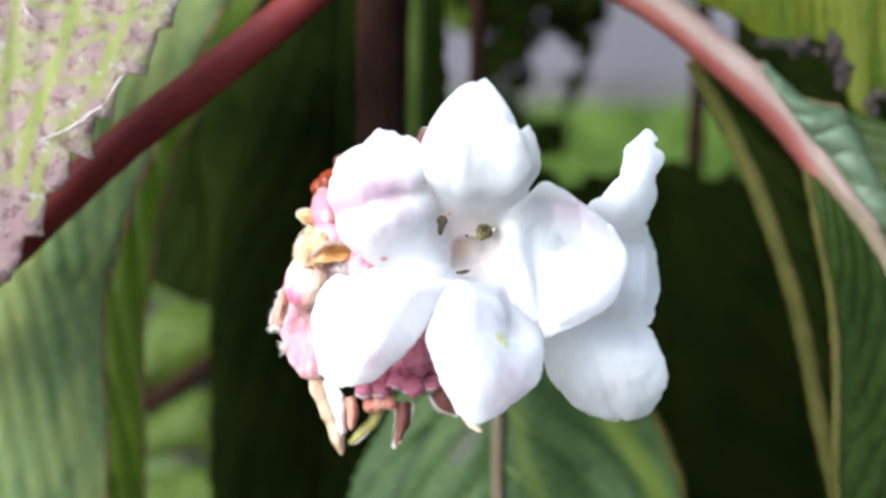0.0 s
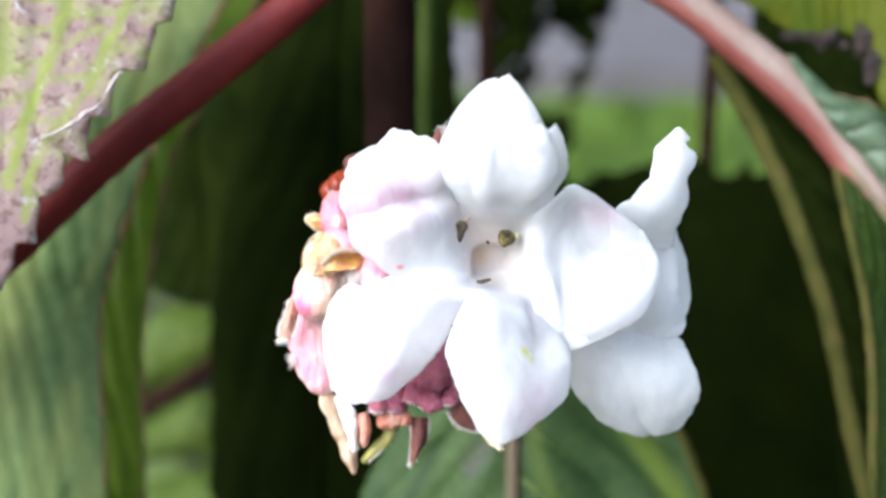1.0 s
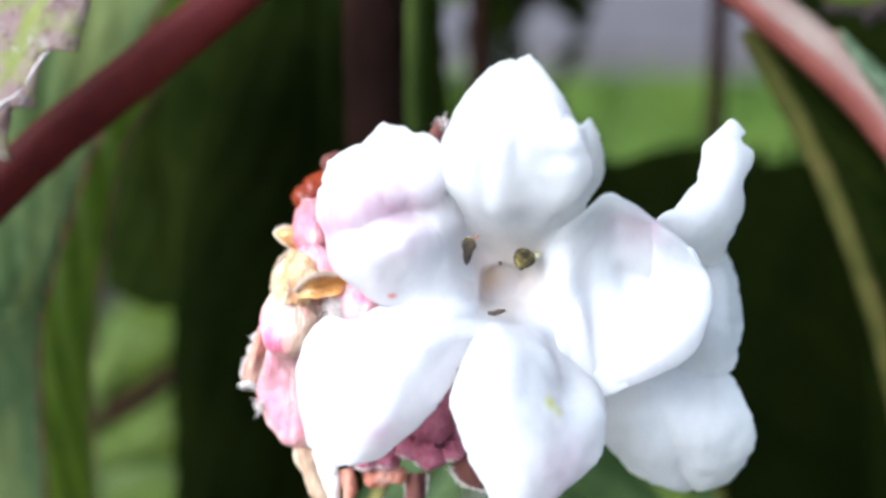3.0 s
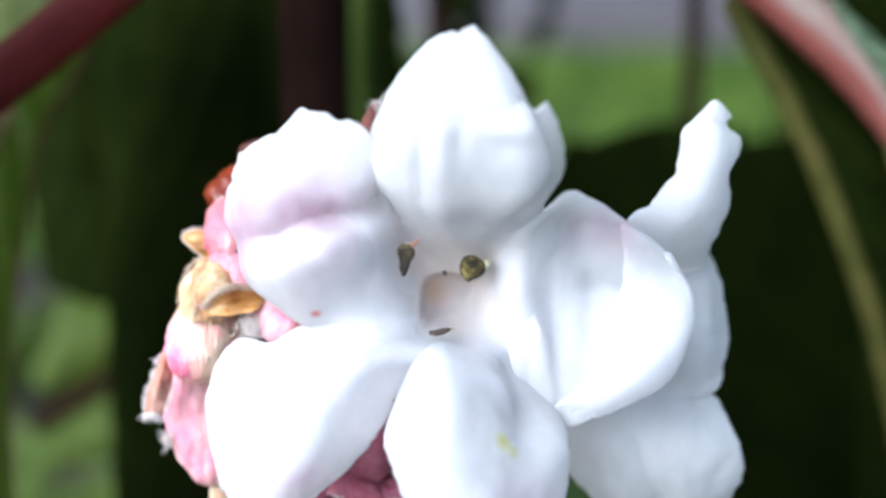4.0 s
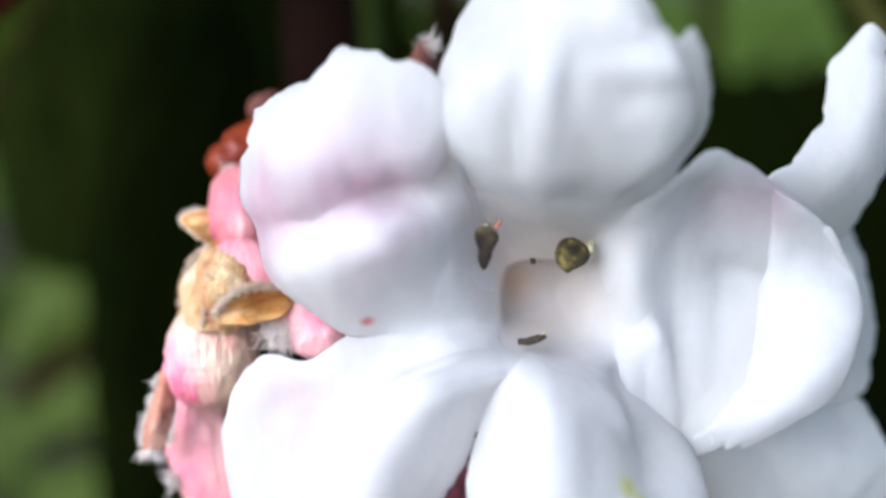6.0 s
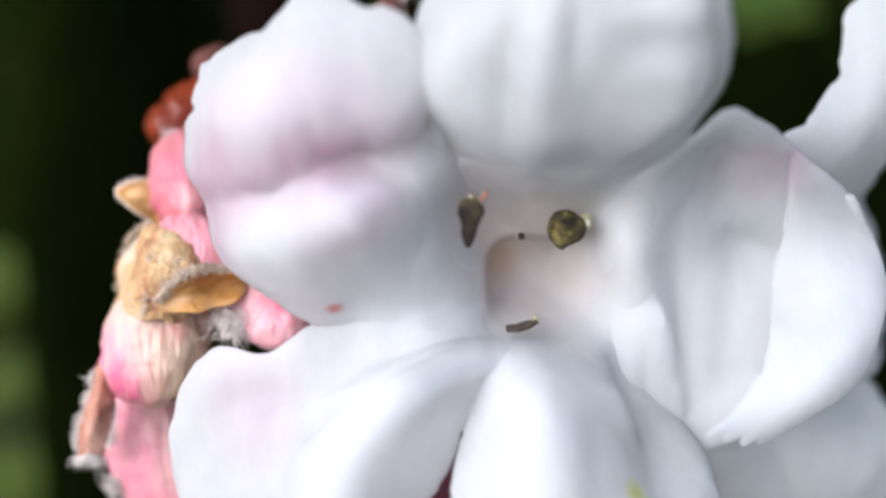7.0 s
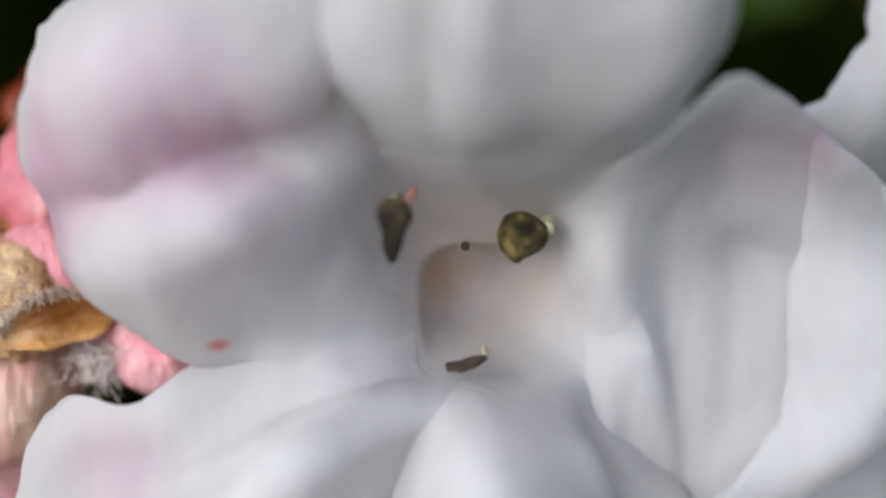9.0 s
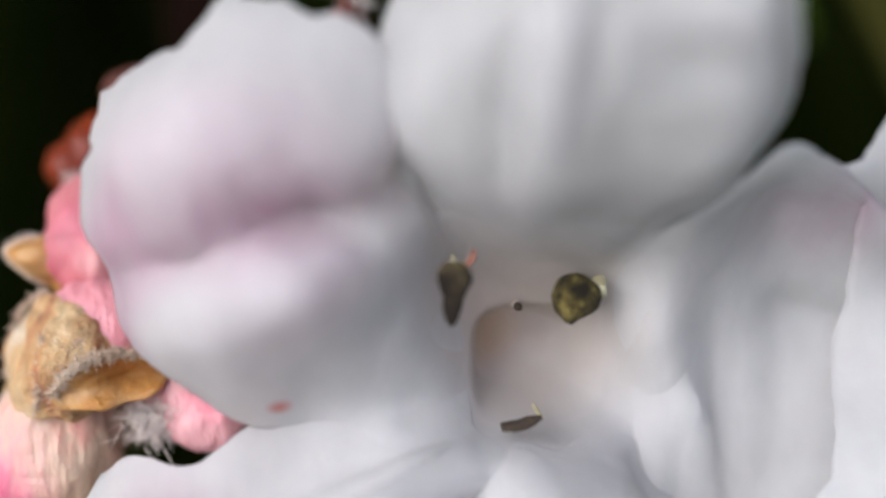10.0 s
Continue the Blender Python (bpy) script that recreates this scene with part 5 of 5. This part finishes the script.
faded = leaf("leaf", (-26, 4.5, 17.5), [[(-31, 3.5, 18.3), (-24, 4.7, 17.3), (-13.2, 5.4, 16.3)], [(-32, 3, 14.5), (-25, 4.1, 13.4), (-16, 5, 12.1)], [(-33, 2.5, 9.6), (-27, 3.5, 8.5), (-19.3, 4.5, 6.3)], [(-33, 2.5, 3), (-29, 3, 2.5), (-22, 4.1, 1.4)], [(-34, 2.5, -3), (-31, 3, -3), (-25.4, 3.9, -4.6)], [(-36, 3, -10), (-34, 3, -10), (-30, 4, -11)]],
     LEAF_MOTTLED, "fading leaf mottled purple-brown and yellow-green, toothed rim", 31, (0, 1), 1.25, 12, 9, 0.25, 0.0, 0.3, slope=1.2, ragged=0.45)
leaf("leaf", (-34, 16, 24), [[(-34, 16, 24), (-25, 17, 22), (-14, 18.5, 22)], [(-35, 16, 16), (-26, 17, 15.5), (-17.6, 18.8, 15.8)], [(-36, 16, 7), (-29, 16.5, 6.5), (-21.8, 19, 6.8)], [(-37, 16, 0), (-30, 16.5, -0.5), (-24, 19, 0)], [(-37, 16, -5), (-31, 17, -5), (-24.8, 19.6, -4.6)], [(-37, 16, -17), (-30, 17, -17), (-24.2, 20, -16)], [(-36, 17, -28), (-29, 18, -27), (-25, 20, -26)]],
     LEAF_GREEN, "hanging green leaf with parallel veins and brown rim", 32, (0, 1), 0.35, 18, 9, 0.2, 0.0, 0.3, vein=(-9, 9, 0.30, 1, VEIN_GREEN), slope=1.1, sunk=0.12, margin=(1, 0.13, MARGIN_BROWN))
leaf("leaf", (-30, 27, 22), [[(-30, 27, 22), (-24, 26.5, 21), (-15.5, 26, 22)], [(-30, 27, 12), (-26, 26.5, 12), (-20.5, 26, 11.5)], [(-31, 27, 6), (-27, 26.5, 6), (-23.0, 26, 6.3)], [(-32, 27, -5), (-28, 26.5, -5), (-24.4, 26, -5.4)], [(-31, 27, -16), (-27, 26.5, -16), (-23.8, 26, -16)], [(-31, 27, -30), (-27, 26.5, -30), (-24, 26, -28)]],
     LEAF_OLIVE, "narrow olive-green leaf hanging behind another", 33, (0, 1), 0.2, 14, 8, 0.4, 0.0, 0.3, margin=(1, 0.13, MARGIN_BROWN))
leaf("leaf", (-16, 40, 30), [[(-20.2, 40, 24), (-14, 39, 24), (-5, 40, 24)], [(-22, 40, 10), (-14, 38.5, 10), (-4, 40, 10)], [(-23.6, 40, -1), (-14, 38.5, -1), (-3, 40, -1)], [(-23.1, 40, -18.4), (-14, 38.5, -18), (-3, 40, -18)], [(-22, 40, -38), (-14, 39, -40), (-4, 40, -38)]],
     LEAF_DEEP_SHADE, "broad green leaf with deep shade put into its colour", 34, (1, 1), 0.4, 20, 6, 0.4)
leaf("leaf", (1, 26, 0), [[(-4, 24, -2), (-1, 24.5, -2), (1.2, 24, -2), (5, 24.5, -2), (8, 24, -2)], [(-6, 25, -9.4), (-2.5, 24.5, -9.6), (1.33, 23.5, -9.85), (6.5, 25, -9.6), (11.4, 25, -9.5)], [(-8.8, 25, -15.4), (-3.5, 24.3, -15.2), (1.45, 23.5, -15), (7.5, 25, -14.8), (13.4, 25, -14.6)], [(-9, 25, -24), (-3, 24.5, -24), (2, 23.5, -24), (8, 25, -24), (14.5, 25, -24)], [(-3, 26, -38), (-0.5, 25, -38), (2, 24, -38), (5, 25, -38), (8, 26, -38)]],
     LEAF_BLUE, "glossy green leaf hanging below the flower", 35, (1, 1), 0.35, 26, 5, 0.6, 0.5, 0.3, slope=0.6, vein=(-2, 5, 0.24, 0, VEIN_OLIVE), sunk=0.05, rib=(0.5, [0.45, 0.45, 0.4, 0.3], RIB_PALE, "pale midrib"), margin=(1, 0.3))
drooping = leaf("leaf", (20.3, 18.7, 6.5), [[(19.9, 18.7, 6.3), (20.3, 18.7, 6.4), (20.6, 18.6, 6.5), (21.3, 18.5, 8.4), (22.6, 18.5, 9.9)], [(20.2, 15, -0.1), (22, 16.5, 0.8), (24, 17.5, 1.5), (27, 16.5, 3.5), (31, 15, 5)], [(20.36, 13.5, -4.5), (23, 15.5, -4.2), (26, 16.5, -4), (30, 16, -2), (34, 15, 0)], [(20.25, 12.6, -8.2), (23.5, 14.8, -8.5), (27, 16, -9), (31, 16, -7), (35, 15, -6)], [(20.1, 12, -12.1), (23.5, 14, -13), (27.5, 15.5, -14), (31, 16, -13), (35, 15, -12)], [(20.5, 12, -24), (24, 13.5, -25), (28, 15, -26), (32, 15.5, -24), (36, 15, -22)]],
     LEAF_DROOP, "green leaf drooping from a pink arching stem", 36, (0, 1), 0.3, 20, 9, 0.25, 0.5, 0.2, rib=(0.5, [0.7, 0.5, 0.4, 0.3], RIB_PALE, "pale midrib"), margin=(0, 0.3))
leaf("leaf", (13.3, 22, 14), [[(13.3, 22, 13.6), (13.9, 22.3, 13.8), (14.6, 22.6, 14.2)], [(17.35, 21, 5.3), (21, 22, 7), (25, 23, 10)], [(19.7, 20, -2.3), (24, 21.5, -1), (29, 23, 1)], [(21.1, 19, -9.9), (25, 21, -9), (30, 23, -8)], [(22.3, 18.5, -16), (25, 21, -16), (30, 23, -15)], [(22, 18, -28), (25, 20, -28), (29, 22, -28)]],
     LEAF_DEEP_SHADE, "folded leaf, shade put into its colour, with a pale rolled margin", 37, (0, 0), 0.2, 14, 8, 0.4, 0.0, 0.2, margin=(0, 0.6))
# pale blue-green: the sky's reflection on the upturned blade is put into the colour
LEAF_SKY_SHEEN = leaf_material("leaf_sky_sheen", (0.05, 0.085, 0.04), (0.095, 0.13, 0.07), (0.15, 0.18, 0.11), gloss=0.4, rough=0.45)
shoulder = loft([[(16.92, 18.3, 12.75), (17.0, 17.9, 12.4), (17.05, 17.7, 11.98)], [(18.84, 18.3, 10.82), (18.7, 17.6, 10.4), (18.54, 17.7, 9.81)], [(20.56, 18.3, 10.21), (20.2, 17.4, 9.2), (19.75, 17.7, 8.08)], [(21.93, 18.3, 9.81), (21.5, 17.3, 8.4), (20.95, 17.7, 6.88)],
                 [(22.8, 18.3, 8.23), (22.6, 17.3, 6.8), (22.14, 17.7, 5.16)], [(24.0, 18.3, 6.15), (23.8, 17.3, 4.5), (23.5, 17.7, 2.77)], [(26.36, 18.3, 4.8), (26.3, 17.3, 2.2), (26.18, 17.7, -0.76)]], 90, 30)
shoulder = nibble(veined(ruffle(shoulder, 0.12, 0.5, 44), 6, 0.28, 1.0, 0.3), 0.25, 1.2, 44, (0, 0, 1, 0))
part("blade_half", thick_sheet(shoulder, 0.3, 0.5), LEAF_SKY_SHEEN, drooping, "half of the blade beside the midrib, sky sheen put into its colour")
part("margin", tube(shoulder[::6, 0], [0.12, 0.16, 0.12, 0.14], 10, 70, 0.12, 45), MARGIN_BROWN, drooping, "brown leaf margin")
torn = leaf("leaf", (24, 22, 24), [[(11.5, 22.5, 24), (11.8, 23, 21.5), (12.4, 23.6, 18.9)], [(15, 22.3, 24), (15.4, 23, 20.6), (16, 23.8, 17.1)], [(17.4, 22.2, 24), (17.7, 23, 20), (18.1, 24, 15.9)], [(19.6, 22.1, 24), (19.8, 23, 19.5), (20.1, 24, 15.0)],
     [(21.2, 22, 24), (21.4, 23, 19.8), (21.6, 24, 15.4)], [(22.4, 22, 24), (22.8, 22.8, 19), (23.0, 23.8, 14.2)], [(23.2, 22, 24), (23.5, 22.6, 18), (23.7, 23.4, 12.0)], [(24.4, 22, 24), (24.5, 22.5, 17), (24.6, 23.2, 9.6)], [(25.4, 22, 24), (25.4, 22.5, 18), (25.4, 23.2, 11.6)], [(28, 21.5, 24), (28, 22.5, 18), (28, 23, 11.8)], [(33, 21, 24), (33, 22, 17), (33, 23, 10)]],
     LEAF_TOP, "yellow-green leaf with a torn brown rim", 38, (0, 0), 0.3, 10, 17, 0.16, 0.0, 0.3, slope=0.06, ragged=0.5)
DEAD = skin_material("leaf_dead_brown", [(0.3, (0.012, 0.007, 0.006)), (0.55, (0.032, 0.019, 0.016)), (0.75, (0.08, 0.055, 0.047))], 900, rough=0.8, fine=4000, relief=0.8)
for k, (cx, cy, cz, w, h) in enumerate(((19.2, 23.9, 15.3, 1.6, 0.5), (20.9, 23.8, 15.0, 1.3, 0.8), (22.7, 23.6, 15.0, 0.5, 1.5), (23.4, 23.4, 13.0, 0.4, 1.4), (24.9, 23.0, 10.4, 0.8, 1.0), (25.7, 22.9, 11.6, 0.9, 0.6))):
    husk("dead_edge", [[(cx - w, cy, cz + 0.5 * h), (cx - 0.3 * w, cy - 0.2, cz + 0.9 * h), (cx + 0.4 * w, cy + 0.1, cz + 0.6 * h)], [(cx - 0.8 * w, cy - 0.1, cz - 0.1 * h), (cx, cy - 0.35, cz), (cx + 0.8 * w, cy - 0.1, cz + 0.2 * h)], [(cx - 0.5 * w, cy + 0.1, cz - 0.8 * h), (cx + 0.1 * w, cy - 0.2, cz - 0.4 * h), (cx + w, cy, cz - 0.6 * h)]], DEAD, torn, 60 + k, "curled dead brown edge", 0.10, 0.9)
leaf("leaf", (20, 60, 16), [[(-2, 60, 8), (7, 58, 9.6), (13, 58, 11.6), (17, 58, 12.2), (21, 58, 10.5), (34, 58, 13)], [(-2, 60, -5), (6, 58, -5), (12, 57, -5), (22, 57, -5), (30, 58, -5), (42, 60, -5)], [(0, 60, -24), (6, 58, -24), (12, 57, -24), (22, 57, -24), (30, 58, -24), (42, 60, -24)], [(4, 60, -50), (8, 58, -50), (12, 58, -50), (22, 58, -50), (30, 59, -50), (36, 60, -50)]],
     LEAF_DEEP_SHADE, "broad green leaf with deep shade put into its colour", 39, (1, 1), 0.5, 20, 6, 0.4)
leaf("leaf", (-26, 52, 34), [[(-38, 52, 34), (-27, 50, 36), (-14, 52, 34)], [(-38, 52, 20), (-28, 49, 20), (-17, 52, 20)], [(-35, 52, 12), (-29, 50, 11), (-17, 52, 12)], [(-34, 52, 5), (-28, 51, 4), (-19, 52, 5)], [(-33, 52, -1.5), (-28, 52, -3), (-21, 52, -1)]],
     LEAF_SHADE, "green leaf tip with deep shade put into its colour", 40, (1, 1), 0.4, 12, 5, 0.4)
part("petiole", tube([(2.24, 19, 20.15), (6.59, 19, 18.32), (10.55, 19, 16.16), (13.96, 19, 13.48), (18, 18.8, 9.8), (20.3, 18.6, 6.6), (22.0, 18.0, 4.0), (23.4, 17.6, 2.2)], [0.85, 0.9, 0.92, 0.95, 1.0, 0.8, 0.55, 0.4], 20, 60, 0.05, 41), STEM_PINK, drooping, "pink arching leaf stalk")

leaf("leaf", (-8.53, 130, 52.52), [[(-13.16, 130, 55.27), (-9.4, 128, 54.63), (-1.32, 130, 55.33)], [(-12.78, 130, 47.42), (-8.76, 128, 46.42), (-3.85, 130, 46.57)], [(-11.07, 130, 44.39), (-8.78, 130, 43.86), (-6.52, 130, 44.43)]], LEAF_OLIVE, "dark green leaf tip against the pale path", 53, (1, 1), 0.4, 8, 5, 0.3)
leaf("leaf", (32, 45, 34), [[(19, 45, 34), (30, 44, 34), (46, 45, 34)], [(20.5, 45, 20), (30, 44, 20), (46, 45, 20)], [(24, 45, 8), (33, 44, 8), (46, 45, 8)], [(27, 45, -4), (35, 44, -4), (46, 45, -4)], [(28, 45, -30), (36, 44, -30), (46, 45, -30)]], LEAF_DEEP_SHADE, "broad green leaf with deep shade put into its colour", 55, (1, 1), 0.4, 16, 6, 0.4)

leaf("leaf", (-44.12, 80, -10.28), [[(-45.09, 80, -11.66), (-43.6, 78, -12.85), (-43.23, 80, -14.3)], [(-42.98, 80, -4.82), (-40.4, 78, -8.08), (-39.82, 80, -12.83)], [(-38.87, 80, -3.34), (-36.36, 78, -6.63), (-35.46, 80, -10)], [(-33.28, 80, -4.54), (-32.53, 80, -5.86), (-31.79, 80, -7.19)]], COVER, "soft green leaf low in the shrub", 57, (1, 1), 0.6, 10, 5, 0.5)
leaf("leaf", (-47.25, 90, -21.65), [[(-48.1, 90, -19.51), (-46.53, 88, -21.39), (-46.44, 90, -23.06)], [(-44.47, 90, -17.21), (-42.19, 88, -19.8), (-42.01, 90, -22.16)], [(-39.4, 90, -14.13), (-37.2, 88, -16.77), (-36.86, 90, -21.24)], [(-34.92, 90, -14.7), (-34.13, 90, -16.11), (-33.33, 90, -17.52)]], COVER, "soft green leaf low in the shrub", 58, (1, 1), 0.6, 10, 5, 0.5)
leaf("leaf", (-46.77, 90, -31.69), [[(-47.79, 90, -25.99), (-46.15, 88, -29.17), (-45.93, 90, -33.79)], [(-42.62, 90, -25.06), (-41.07, 88, -28.25), (-41.49, 90, -33.59)], [(-38.2, 90, -24.52), (-35.98, 88, -28.03), (-35.61, 90, -33.32)], [(-32.95, 90, -26.81), (-32.89, 90, -28.23), (-32.8, 90, -30.36)]], COVER, "soft green leaf low in the shrub", 59, (1, 1), 0.6, 10, 5, 0.5)
twig([(-43.37, 76, -16.31), (-39.78, 76, -13.9), (-35.87, 76, -11.29), (-31.25, 78, -7.13)], [1.0, 1.1, 1.1, 1.0], STEM_BROWN, "dark bare twig low in the shrub", 26)

# ---- shrub leaves farther back, shade put into their colour, with gaps between them ----
def gapped_foliage(count, xs, ys, zs, size, seed, gaps=(), slant=None):
    """Small pointed leaves (mm, flower's frame) that leave open the gaps (x, z, half width, half height) and what lies past a slanting line x = a + b z."""
    r = np.random.default_rng(seed)
    verts, faces = [], []
    while count:
        c = np.array([r.uniform(*xs), r.uniform(*ys), r.uniform(*zs)])
        if any(((c[0] - gx) / gw) ** 2 + ((c[2] - gz) / gh) ** 2 < 1 for gx, gz, gw, gh in gaps) or (slant and c[0] > slant[0] + slant[1] * c[2]):
            continue
        count -= 1
        m = Euler((r.normal(0, 0.5), r.uniform(0, 6.28), r.normal(0, 0.5))).to_matrix()
        n, k = len(verts), size * r.uniform(0.6, 1.25)
        for p in ((-0.5, 0, 0), (-0.15, 0.05, 0.24), (-0.15, 0.05, -0.24), (0.2, 0.04, 0.18), (0.2, 0.04, -0.18), (0.5, -0.06, 0)):
            verts.append(tuple(PLACE @ (Vector(c + np.array(m @ Vector(p)) * k) * MM)))
        faces += [[n, n + 1, n + 2], [n + 1, n + 3, n + 4, n + 2], [n + 3, n + 5, n + 4]]
    return verts, faces


world_mesh("background_foliage", *gapped_foliage(300, (-5, 16), (112, 130), (22, 54), 5.0, 8, [(5.6, 37.6, 4.6, 5.2), (3.8, 30.3, 4.2, 4.0)], (1.0, 0.264)), LEAF_DEEP_SHADE, "small dark leaves behind the flower with gaps", "foliage", "stuff")
world_mesh("background_foliage", *gapped_foliage(70, (-2, 34), (62, 76), (3, 12), 5.0, 9), LEAF_DEEP_SHADE, "ragged dark leaves standing before the lawn", "foliage", "stuff")
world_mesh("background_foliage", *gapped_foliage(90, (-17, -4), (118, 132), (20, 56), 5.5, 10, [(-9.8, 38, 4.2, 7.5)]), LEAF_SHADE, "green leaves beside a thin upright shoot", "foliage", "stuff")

# the lens is set to the anthers, close up, so that what lies behind is soft
cam.data.dof.use_dof = True
cam.data.dof.focus_object = flower
cam.data.dof.aperture_fstop = 32.0

# ridge along the stalk's upper side; its pale tone also carries the highlight
part("petiole_highlight_ridge", tube([(2.64, 18.8, 20.43), (6.91, 18.8, 18.61), (10.85, 18.8, 16.45), (14.24, 18.75, 13.76), (18.35, 18.5, 10.1), (20.6, 18.35, 6.8), (22.3, 17.7, 4.2), (23.8, 17.2, 2.3)], [0.82, 0.86, 0.9, 0.94, 0.95, 0.75, 0.5, 0.3], 16, 60, 0.04, 42), RIDGE_HIGHLIGHT, drooping, "pale ridge of the leaf stalk with a painted highlight")
for k, line in enumerate(([(-22.2, 3.6, 4.77), (-20.59, 3.6, 5.43), (-19.06, 4, 6.8)], [(-20.6, 3.7, 5.0), (-19.9, 3.7, 6.0), (-19.2, 3.9, 6.5)], [(-23.6, 3.2, 12.2), (-23.2, 3.2, 11.2), (-22.7, 3.3, 10.8)], [(-19.0, 3.9, 6.9), (-18.5, 4.0, 7.9), (-18.2, 4.1, 8.3)])):
    part("torn_fibre", tube(line, [0.03, 0.11, 0.04], 8, 20, 0.07, k), CRUST, faded, "bleached fibre")
